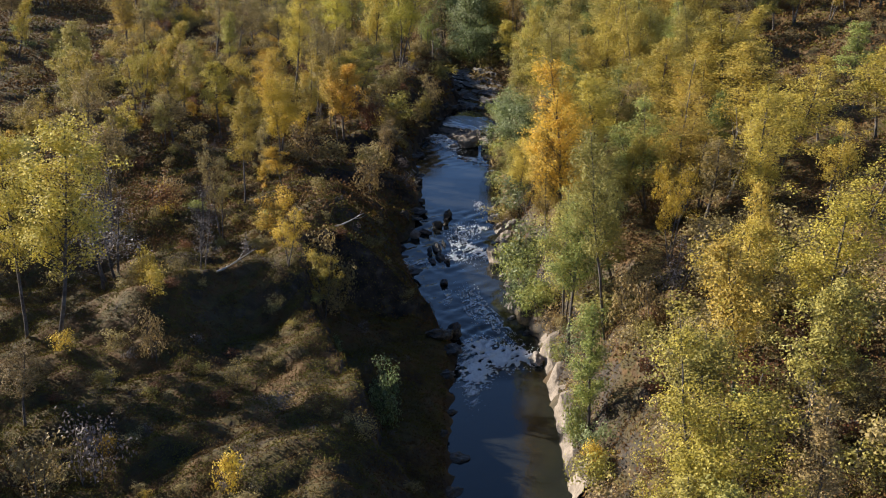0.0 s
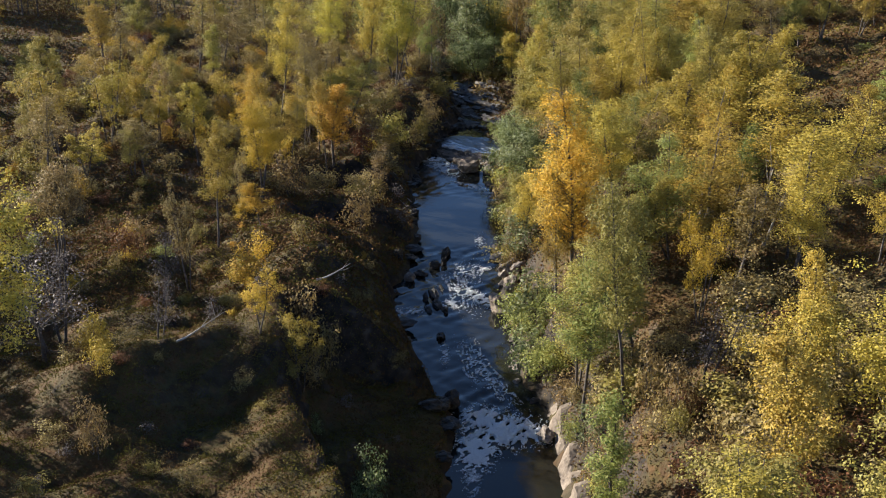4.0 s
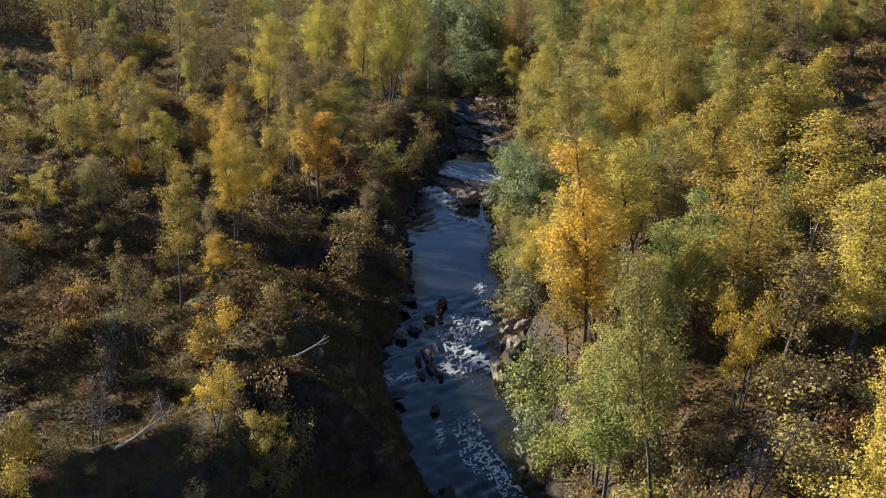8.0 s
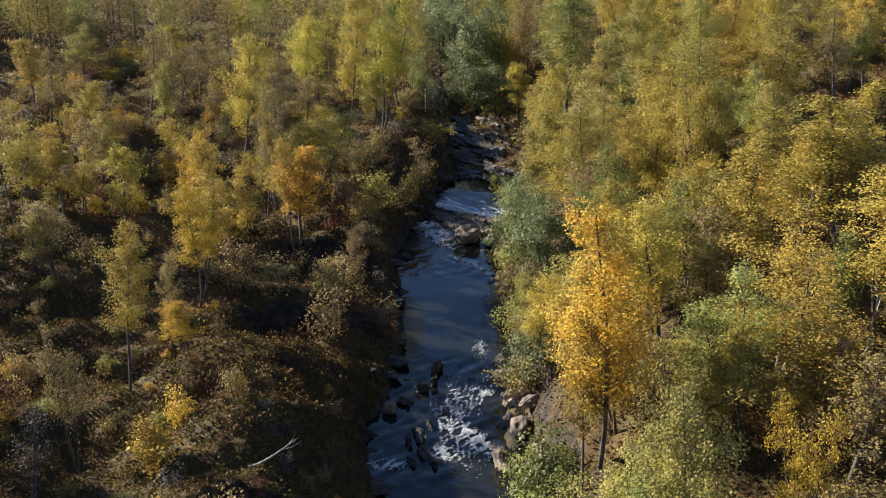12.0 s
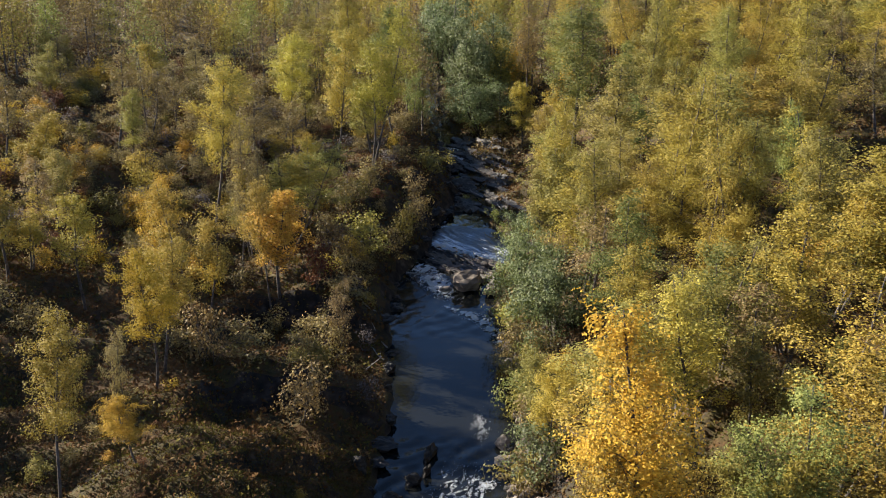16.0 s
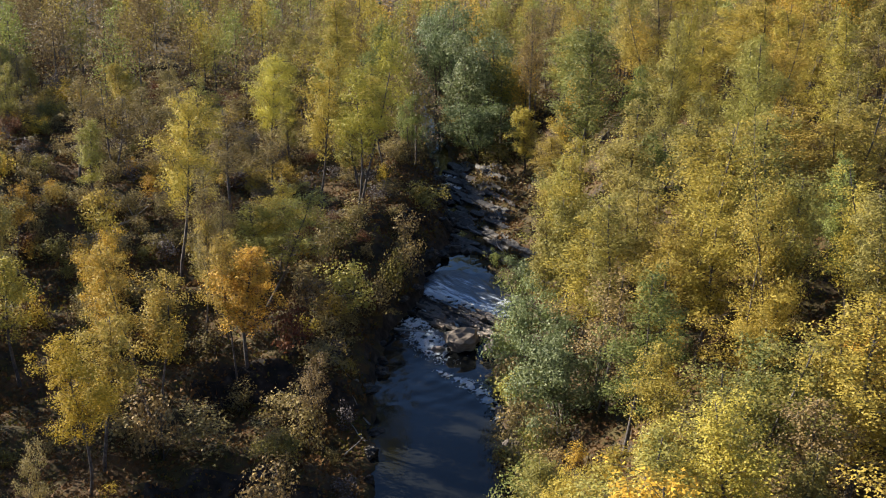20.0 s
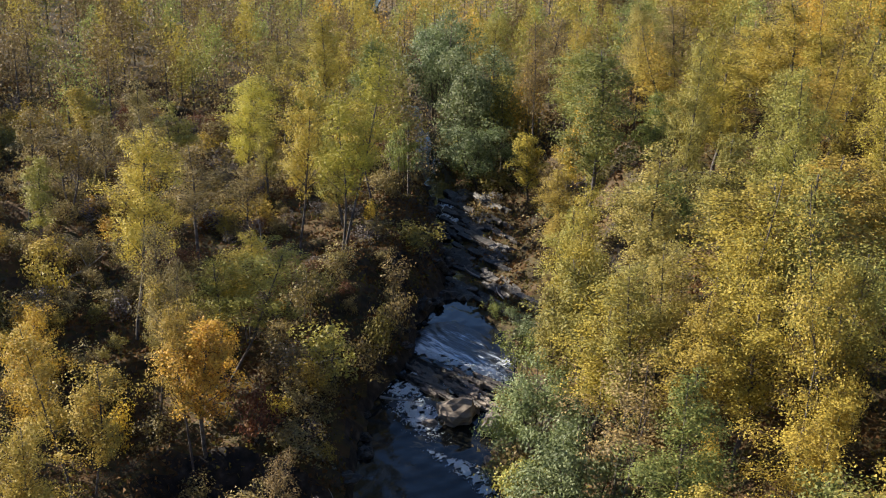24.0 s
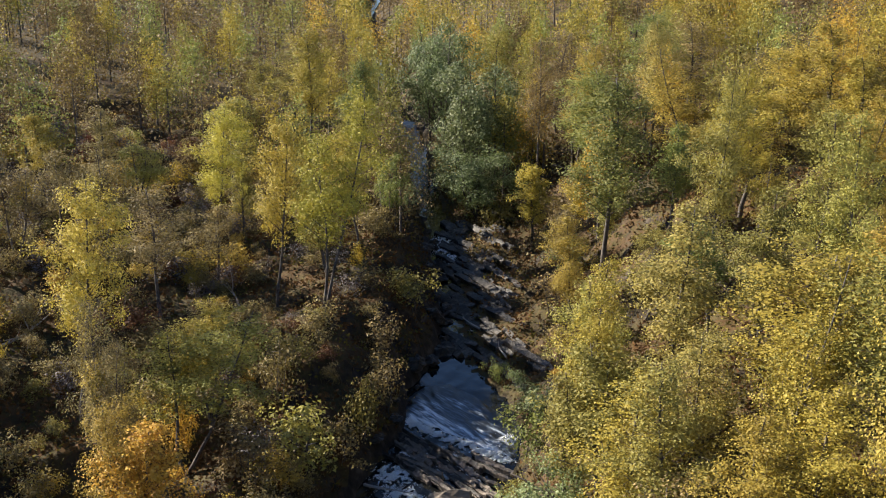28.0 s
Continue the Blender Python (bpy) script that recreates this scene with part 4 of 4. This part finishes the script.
# the finer cover of the open bank: tussocks, moss and twigs
for name, tone, count, size, tall, label in (("heath_cover", "heather", 200000, 0.046, 0.20, "thick brown heather and twigs on the open bank"), ("moss_cover", "moss", 240000, 0.044, 0.20, "olive moss and crowberry on the open bank"),
                                             ("grass_tussocks", "straw", 45000, 0.042, 0.20, "pale dry grass tussocks on the open bank")):
    y = 31 + 52 * grng.random(count * 2) ** 1.2
    x = grng.uniform(-26, 1, count * 2)
    s = {"heather": 0.0, "moss": 2.0, "straw": 4.0}[tone]
    clump = wobble(x, y, 3.0, 41 + s) + 0.9 * wobble(x, y, 0.9, 50 + s)
    keep = (left_x(y) - x > 0.3) & (clump + grng.normal(size=len(x)) * 0.3 > {"heather": -0.5, "moss": -0.1, "straw": 0.2}[tone])
    x, y, clump = x[keep][:count], y[keep][:count], clump[keep][:count]
    z = ground_z(x, y) + grng.random(len(x)) ** 1.2 * tall * np.clip(0.6 + 0.6 * clump, 0.2, 1.5)
    me = triangles(name, np.stack([x, y, z], 1), size * grng.uniform(0.6, 1.5, len(x)), LEAF[tone], grng, upright=0.5 if tone == "straw" else 0.2, long=2.0 if tone == "straw" else 1.2)
    tagged(new(name, me), label, "undergrowth", kind="stuff")


# ---- rocks ----
def rock_mesh(seed, mat, angular=0.5, rings=2):
    """A broken boulder about one metre across: an icosphere cut by flat faces, then roughened."""
    r = random.Random(seed)
    bm = bmesh.new()
    bmesh.ops.create_icosphere(bm, subdivisions=rings + 1, radius=0.62)
    planes = [(Vector((r.gauss(0, 1), r.gauss(0, 1), r.gauss(0, 0.8))).normalized(), r.uniform(0.24, 0.48)) for _ in range(13)]
    off = Vector((r.uniform(0, 90), r.uniform(0, 90), r.uniform(0, 90)))
    for v in bm.verts:
        for normal, d in planes:
            over = v.co.dot(normal) - d
            if over > 0:
                v.co -= normal * over * (0.55 + 0.45 * angular)
        v.co += v.co.normalized() * 0.16 * noise.noise(v.co * 3.4 + off) + v.co.normalized() * 0.07 * noise.noise(v.co * 9 + off)
    me = bpy.data.meshes.new("rock")
    bm.to_mesh(me)
    bm.free()
    me.materials.append(mat)
    return me


ROCKS = {"grey": [rock_mesh(i, rock_grey) for i in range(4)], "pale": [rock_mesh(10 + i, rock_pale) for i in range(3)], "wet": [rock_mesh(20 + i, rock_wet, 1.0, 3) for i in range(5)]}
rock_words = {"grey": "grey broken boulder lying in the stream", "pale": "pale pinkish boulder at the water's edge", "wet": "dark wet jagged rock standing in the rapids"}
rock_count = [0]


def rock(x, y, size, tone, turn=0.0, sink=0.2, tilt=(0, 0), name="boulder", label=""):
    rock_count[0] += 1
    me = ROCKS[tone][rock_count[0] % len(ROCKS[tone])]
    ob = new(name, me)
    base = max(float(ground_z(x, y)), float(water_z(y)) - 0.1)
    ob.matrix_basis = pose(x, y, base + size[2] * (0.5 - sink), tilt[0], tilt[1], turn)
    ob.scale = size
    return tagged(ob, label or rock_words[tone], "rock", "stream rocks")


# the lower rapid and the riffle
rock(0.5, 61.3, (0.9, 1.0, 1.5), "wet", 20)
rock(0.2, 60.2, (1.1, 0.8, 0.7), "wet", 60)
rock(-0.5, 59.4, (1.4, 1.2, 0.6), "wet", 10)
rock(5.3, 58.3, (1.0, 1.1, 0.7), "grey", 30)
rock(3.0, 57.4, (1.3, 0.8, 0.35), "wet", 0)
rock(0.0, 70.3, (0.5, 0.9, 0.5), "wet", 10)
for x, y, sx, sy, sz, a in ((0.4, 84.3, 0.6, 1.3, 0.9, -12), (0.2, 82.6, 0.5, 1.1, 0.7, -20), (-0.5, 81.6, 1.3, 0.6, 0.6, 15), (-1.2, 80.4, 1.2, 0.6, 0.5, 25), (-0.5, 76.8, 0.6, 1.4, 0.7, 15),
                            (-0.2, 75.2, 0.7, 1.2, 0.6, 20), (0.3, 74.2, 0.5, 0.9, 0.5, 25), (-1.0, 76.0, 0.5, 1.0, 0.45, 10), (0.1, 77.9, 0.4, 0.8, 0.4, 10), (-0.8, 74.4, 0.4, 0.9, 0.4, 20), (0.9, 79.3, 0.5, 0.7, 0.3, 40)):
    rock(x, y, (sx * 0.8, sy * 1.25, sz * 1.25), "wet", a, 0.3, (8, 12))
rock(-2.1, 79.4, (0.9, 0.8, 0.7), "grey", 30, label="grey squared boulder by the dark bank")
rock(-2.9, 81.8, (0.9, 0.9, 0.8), "wet", 70)
rock(3.7, 74.1, (1.5, 2.7, 1.3), "pale", 12, 0.2)
rock(4.6, 75.5, (1.1, 1.9, 1.2), "pale", -10, 0.2)
for i, (x, y, s) in enumerate(((4.0, 85.2, 1.0), (4.2, 83.4, 1.2), (4.5, 81.8, 0.9), (4.5, 80.0, 1.3), (4.9, 78.2, 1.4), (5.2, 80.8, 1.2), (5.0, 83.0, 1.0), (5.3, 86.4, 1.1), (5.2, 76.9, 1.0), (5.5, 79.2, 0.9))):
    rock(x, y, (s * 0.8, s * 1.3, s * 0.7), "grey", i * 37, 0.3, label="brown-grey shelf rock on the stony shore")
rock(5.1, 87.2, (0.35, 2.2, 1.0), "pale", -25, 0.1, label="pale upright rock slab leaning on the bank")
# at the falls: the boulder and the tilted beds of rock behind it
rock(2.6, 106.1, (2.4, 1.8, 1.4), "pale", 5, 0.2, label="large pale grey boulder below the falls")
rock(4.3, 105.2, (1.6, 1.6, 1.0), "grey", 40, 0.25)
rock(1.1, 105.4, (0.8, 0.7, 0.5), "grey", 10)


def slab(name, x, y, length, width, thick, turn, tilt, mat, seed, label):
    """One tilted bed of rock: a long uneven plank of stone with a broken edge."""
    r = random.Random(seed)
    ks, verts = 9, []
    for i in range(ks):
        u = i / (ks - 1) - 0.5
        w = width * (0.55 + 0.45 * math.cos(u * 2.6)) * r.uniform(0.8, 1.15)
        t = thick * r.uniform(0.75, 1.2)
        j = r.uniform(-0.12, 0.12) * width
        verts += [(u * length, -w / 2 + j, -t), (u * length, -w / 2 * 0.86 + j, t * 0.75), (u * length, w / 2 * 0.7 + j, t), (u * length, w / 2 + j, -t)]
    faces = [(4 * i + a, 4 * i + (a + 1) % 4, 4 * i + 4 + (a + 1) % 4, 4 * i + 4 + a) for i in range(ks - 1) for a in range(4)] + [(3, 2, 1, 0), tuple(4 * (ks - 1) + a for a in range(4))]
    ob = new(name, mesh_of(name, verts, faces, mat))
    ob.matrix_basis = pose(x, y, max(float(ground_z(x, y)), float(water_z(y))) + thick * 0.25, tilt, 0, turn)
    return tagged(ob, label, "rock", "tilted rock beds")


srng = random.Random(21)
for i in range(64):
    f, g = srng.random(), srng.random()
    # a band from the lip down to the boulder
    x, y = 0.4 + 4.4 * f - 0.6 * g, 113.0 - 3.2 * f - 3.6 * g
    # pale rock is picked twice as often, in place of sunlight missing here
    slab("rock_bed", x, y, srng.uniform(1.0, 3.2), srng.uniform(0.14, 0.32), srng.uniform(0.12, 0.32), -50 + srng.uniform(-11, 11), srng.uniform(5, 38), srng.choice((rock_wet, rock_grey, rock_pale, rock_pale)), i, "tilted bed of wet rock across the foot of the falls")
# all of the dark wet rock, whose colour also stands in for the channel's shade
for i in range(84):
    y = 118.5 + 31 * srng.random()
    x = float(right_x(y)) + srng.uniform(-0.7, 3.8)
    slab("rock_bed", x, y, srng.uniform(1.8, 5.5), srng.uniform(0.3, 0.8), srng.uniform(0.12, 0.3), -62 + srng.uniform(-12, 12), srng.uniform(8, 30), rock_wet, 50 + i, "tilted wet slab of rock beside the upper channel, dark partly for shade")
# the pale ledge along the lower pool, a low wall of weathered rock
lv, lf, rows_, cols = [], [], 90, 9
for i in range(rows_):
    y = 43.0 + 17.6 * i / (rows_ - 1)
    top = 0.8 + 0.4 * math.sin(i * 0.33) + 0.35 * math.sin(i * 0.71 + 1)
    for j in range(cols):
        f = j / (cols - 1)
        step = 0.16 * math.floor(f * 4 + 0.4 * math.sin(i * 0.21)) / 2
        x = float(right_x(y)) - 0.12 + 0.42 * f + step * 0.6 + 0.16 * noise.noise((y * 0.9, f * 3, 1.0)) + 0.08 * noise.noise((y * 3.1, f * 9, 4.0))
        z = float(water_z(y)) - 0.3 + (top + 0.3) * f + 0.12 * noise.noise((y * 1.7, f * 2, 8.0))
        lv.append((x + (0.5 if j == cols - 1 else 0), y, z))
for i in range(rows_ - 1):
    for j in range(cols - 1):
        a = i * cols + j
        lf.append((a, a + 1, a + cols + 1, a + cols))
ledge = tagged(new("rock_ledge", mesh_of("rock_ledge", lv, lf, rock_pale)), "pale weathered rock ledge walling the lower pool", "rock")
# dark rocks under the shaded bank
for i in range(26):
    y = 45 + i * 2.7 + srng.uniform(-1.2, 1.2)
    s = srng.uniform(0.4, 1.3)
    rock(float(left_x(y)) + srng.uniform(-0.5, 0.25), y, (s, s * srng.uniform(0.8, 1.8), s * srng.uniform(0.5, 0.9)), "wet", srng.uniform(0, 180), 0.4, label="dark rock at the foot of the shaded bank")
for i in range(24):
    y = 62 + i * 1.9 + srng.uniform(-0.5, 0.5)
    s = srng.uniform(0.35, 0.8)
    rock(float(right_x(y)) + srng.uniform(-0.3, 0.4), y, (s, s * 1.3, s * 0.8), srng.choice(("grey", "wet")), srng.uniform(0, 180), 0.3, label="small rock on the stony shore")
for i in range(22):
    y = 113 + i * 1.7
    s = srng.uniform(0.5, 1.3) * (0.6 if y < 119 else 1)
    rock(float(left_x(y)) + srng.uniform(-0.6, 0.5), y, (s, s * 1.3, s * 0.9), "wet", srng.uniform(0, 180), 0.35, label="dark rock at the foot of the shaded bank")

# ---- white water ----
wrng = np.random.default_rng(3)
flakes, flake_size = [], []


def foam(x, y, rx, ry, count, turn=0.0, size=0.07, lift=0.05, streak=0.0):
    """Broken white water in an oval patch, thickest in the middle; streak draws it out into threads."""
    count, size = int(count * 17), size * 0.42
    a = wrng.normal(size=(count, 2)) * 0.5
    if streak:
        lane = wrng.integers(0, 9, count)
        a[:, 0] = (lane / 8 - 0.5) * 1.7 + 0.1 * np.sin(a[:, 1] * 5 + lane) + wrng.normal(size=count) * 0.05
    c, s = math.cos(radians(turn)), math.sin(radians(turn))
    px, py = x + rx * a[:, 0] * c - ry * a[:, 1] * s, y + rx * a[:, 0] * s + ry * a[:, 1] * c
    lace = np.abs(wobble(px, py, 0.9, 13) + 0.55 * wobble(px, py, 0.33, 17))
    core = np.exp(-1.6 * (a ** 2).sum(1)) if not streak else 0.35
    keep = lace + wrng.normal(size=count) * 0.10 < 0.10 + 0.62 * core
    px, py = px[keep], py[keep]
    keep = (px > left_x(py) - 0.1) & (px < right_x(py) + 0.2)
    px, py = px[keep], py[keep]
    pz = water_top(px, py) + 0.015 + 0.55 * lift * wrng.random(len(px)) ** 2
    flakes.append(np.stack([px, py, pz], 1)), flake_size.append(size * wrng.uniform(0.5, 1.6, len(px)))


foam(3.3, 58.7, 1.5, 1.1, 7000, 20, 0.12, 0.26)
foam(2.4, 59.6, 1.0, 1.4, 3000, 10, 0.10, 0.18)
foam(2.6, 57.8, 0.8, 1.0, 2200, 0, 0.10, 0.18)
foam(4.6, 58.6, 1.1, 0.8, 1500, 0, 0.10, 0.16)
foam(1.9, 57.2, 0.9, 2.0, 2400, -10, 0.10, 0.14)
foam(2.2, 60.4, 1.2, 0.9, 700, 0, 0.08, 0.12)
foam(1.6, 54.4, 0.4, 1.6, 260, 0, 0.05, 0.04)
foam(2.9, 64.6, 0.6, 2.6, 1700, 18, 0.06, 0.08, 1)
foam(2.0, 66.6, 0.8, 2.2, 1500, 10, 0.06, 0.08, 1)
foam(0.3, 68.0, 0.3, 1.6, 220, 0, 0.05, 0.06)
foam(2.5, 76.4, 0.5, 2.0, 1300, 32, 0.08, 0.12)
foam(1.4, 77.5, 0.9, 2.6, 1500, 10, 0.06, 0.09, 1)
foam(0.6, 75.3, 0.7, 0.7, 500, 0, 0.06, 0.08)
foam(1.9, 81.0, 1.0, 1.8, 700, 0, 0.05, 0.08, 1)
foam(-1.9, 74.1, 0.9, 0.45, 620, 0, 0.06, 0.1)
foam(3.0, 81.5, 0.6, 0.4, 200, 0, 0.05, 0.05)
foam(2.9, 87.2, 0.5, 1.6, 160, 0, 0.04, 0.05)
# the white line that curves along the pool's shore
for x, y, rx, ry, many in ((1.3, 102.6, 0.5, 0.15, 160), (1.9, 102.1, 0.6, 0.25, 420), (2.5, 101.6, 0.7, 0.4, 800), (3.0, 101.0, 0.6, 0.45, 900), (3.4, 100.2, 0.5, 0.4, 600), (3.8, 99.3, 0.4, 0.35, 360), (4.2, 98.5, 0.3, 0.4, 260), (4.4, 97.5, 0.2, 0.5, 160)):
    foam(x, y, rx, ry, many, -38, 0.07, 0.08)
foam(0.4, 106.4, 0.9, 2.0, 2200, 28, 0.08, 0.14)
foam(-0.4, 109.0, 0.9, 0.9, 900, 0, 0.08, 0.12)
# the bright lower edge of the falls and the threads between the rock beds
for i in range(9):
    f = i / 8
    foam(0.6 + 4.2 * f, 114.0 - 3.3 * f, 0.8, 0.34, 1500 - 80 * i, -38, 0.08, 0.16)
for i in range(26):
    f, g = wrng.random(), wrng.random()
    foam(0.5 + 3.9 * f - 0.4 * g, 112.6 - 3.0 * f - 2.4 * g, 1.0, 0.12, 260, -52, 0.055, 0.25)
foam(5.2, 112.6, 0.7, 0.9, 500, -20, 0.06, 0.06)
foam(2.1, 139.5, 0.35, 2.0, 420, -8, 0.07, 0.08)
foam(1.7, 145.0, 1.0, 2.2, 1500, 0, 0.12, 0.16)
foam(2.4, 141.5, 0.8, 1.5, 500, 0, 0.1, 0.1)
foam(-3.2, 191.5, 1.9, 1.6, 3600, 0, 0.24, 0.3)
foam(-2.2, 166.5, 0.7, 1.2, 500, 0, 0.14, 0.15)
foam(-2.0, 176.0, 1.0, 8.0, 600, 5, 0.12, 0.06, 1)
pts = np.concatenate(flakes)


def sheet(upper, lower, wet=0.0, cols=60, rows=26):
    """Smooth water sliding over rock between an upper and a lower edge; it holds more air towards the lower one."""
    u, v = np.meshgrid(np.linspace(0, 1, cols), np.linspace(0, 1, rows))
    ends = []
    for edge in (upper, lower):
        e = np.array(edge, float)
        t = np.linspace(0, 1, len(e))
        ends.append((np.interp(u, t, e[:, 0]), np.interp(u, t, e[:, 1])))
    x, y = ends[0][0] * (1 - v) + ends[1][0] * v, ends[0][1] * (1 - v) + ends[1][1] * v
    z = water_top(x, y) + 0.035 + 0.03 * wobble(x * 2 + y, y * 0.4, 1.0, 41)
    idx = np.arange(cols * rows).reshape(rows, cols)
    quads = np.stack([idx[:-1, :-1], idx[1:, :-1], idx[1:, 1:], idx[:-1, 1:]], -1).reshape(-1, 4)
    me = mesh_of("falls", np.stack([x, y, z], -1).reshape(-1, 3), quads, silk_mat, True)
    air = wet - 0.06 + 0.62 * v ** 1.5 * (1 - 0.3 * u) + 0.12 * (1 - u)
    air *= np.clip(np.minimum(u, 1 - u) * 9 + 0.2, 0, 1) * np.clip(v * 6, 0.15, 1)
    me.attributes.new("air", "FLOAT", "POINT").data.foreach_set("value", air.ravel().astype(np.float32))
    return tagged(new("falls", me), "smooth blue-white water sliding over a rock ledge", "waterfall", kind="stuff")


sheet(((0.0, 117.0), (0.9, 118.3), (2.3, 118.7), (3.6, 117.3), (5.2, 115.0), (6.2, 114.2)), ((-0.3, 113.9), (0.7, 114.2), (1.9, 113.6), (3.4, 112.2), (4.8, 110.8), (5.6, 110.6)), 0.18)
sheet(((-5.0, 190.5), (-3.4, 191.5), (-1.6, 190.5)), ((-3.3, 171.5), (-2.3, 170.0), (-1.0, 168.5)), 0.02, 24, 40)

tagged(new("foam", triangles("foam", pts, np.concatenate(flake_size), foam_mat, wrng, flat=0.28)), "broken white water churning in the rapids", "foam", kind="stuff")


# ---- dead wood ----
def log(name, label, x, y, length, radius, turn, rise, seed, forks=3, lift=0.15, mat=None):
    r = np.random.default_rng(seed)
    d = np.array((math.cos(radians(turn)) * math.cos(radians(rise)), math.sin(radians(turn)) * math.cos(radians(rise)), math.sin(radians(rise))))
    q = np.array((x, y, max(float(ground_z(x, y)), float(water_z(y))) + lift))
    stem = [(q.copy(), radius)]
    for i in range(7):
        d = d + r.normal(size=3) * 0.09
        d /= np.linalg.norm(d)
        q = q + d * length / 7
        q[2] = max(q[2], float(ground_z(q[0], q[1])) + radius * 0.8, float(water_z(q[1])) + radius)
        stem.append((q.copy(), radius * (1 - 0.8 * (i + 1) / 7)))
    thing = tagged(new(name), label, "dead wood")
    part("stem", mesh_of("stem", *tubes([stem], 6), mat or dead_wood, True), thing)
    for i in range(forks):
        p0, r0 = along(stem, r.uniform(0.35, 0.9))
        part("fork", mesh_of("fork", *tubes([limb(r, p0, d + r.normal(size=3) * 0.7 + (0, 0, 0.3), length * r.uniform(0.2, 0.4), r0 * 0.7)], 5), mat or dead_wood, True), thing)
    return thing


log("fallen_birch", "bleached fallen birch lying over the heath", -11.6, 54.0, 3.0, 0.055, 42, 6, 1, 4)
log("fallen_birch", "bleached fallen trunk on the edge of the bank", -6.4, 63.0, 2.4, 0.055, 30, 4, 2, 2)
log("leaning_birch", "pale dead birch leaning out of the wood", 17.6, 45.2, 4.5, 0.10, 40, 22, 3, 4)
log("fallen_branch", "bleached crooked branch on the forest floor", 12.8, 34.4, 2.2, 0.06, 30, 8, 4, 2)
log("dead_birch", "white bare dead birch stem standing among trees", 18.0, 68.0, 4.8, 0.09, 60, 70, 5, 4)
log("dead_birch", "white bare dead birch stem standing among trees", 17.2, 65.0, 5.2, 0.09, 20, 72, 6, 4)
log("fallen_birch", "bleached broken birch trunk on the grassy slope", -8.9, 117.6, 6.0, 0.14, 105, 9, 7, 4)
log("fallen_branch", "long bare branch reaching over the bank", -7.2, 105.6, 3.6, 0.09, 20, 6, 8, 3)
log("driftwood", "grey driftwood stick at the water's edge", -2.5, 94.2, 1.6, 0.06, 120, 2, 9, 1)
log("driftwood", "grey driftwood stick at the water's edge", -2.4, 96.2, 1.4, 0.05, 130, 2, 10, 1)
log("driftwood", "grey driftwood stick wedged between shore rocks", -3.2, 98.8, 2.0, 0.06, 160, 6, 11, 2)
log("driftwood", "grey driftwood stick wedged between shore rocks", -3.4, 92.6, 1.8, 0.05, 60, 8, 12, 2)
log("driftwood", "grey driftwood log by the foot of the falls", -1.7, 107.8, 2.6, 0.08, -30, 3, 13, 2)
log("driftwood", "pale driftwood log stranded on the rock slabs", 4.2, 126.5, 2.2, 0.09, 118, 5, 14, 1)
log("driftwood", "pale driftwood log stranded on the rock slabs", 5.6, 121.5, 1.8, 0.07, 100, 5, 15, 1)
log("fallen_birch", "grey fallen birch lying among the brown shrubs", -20.6, 110.2, 5.0, 0.12, 62, 6, 17, 4)
log("leaning_birch", "dark leaning birch stem over the willow", 8.4, 97.0, 4.6, 0.10, 165, 24, 16, 3, mat=bark_dark)
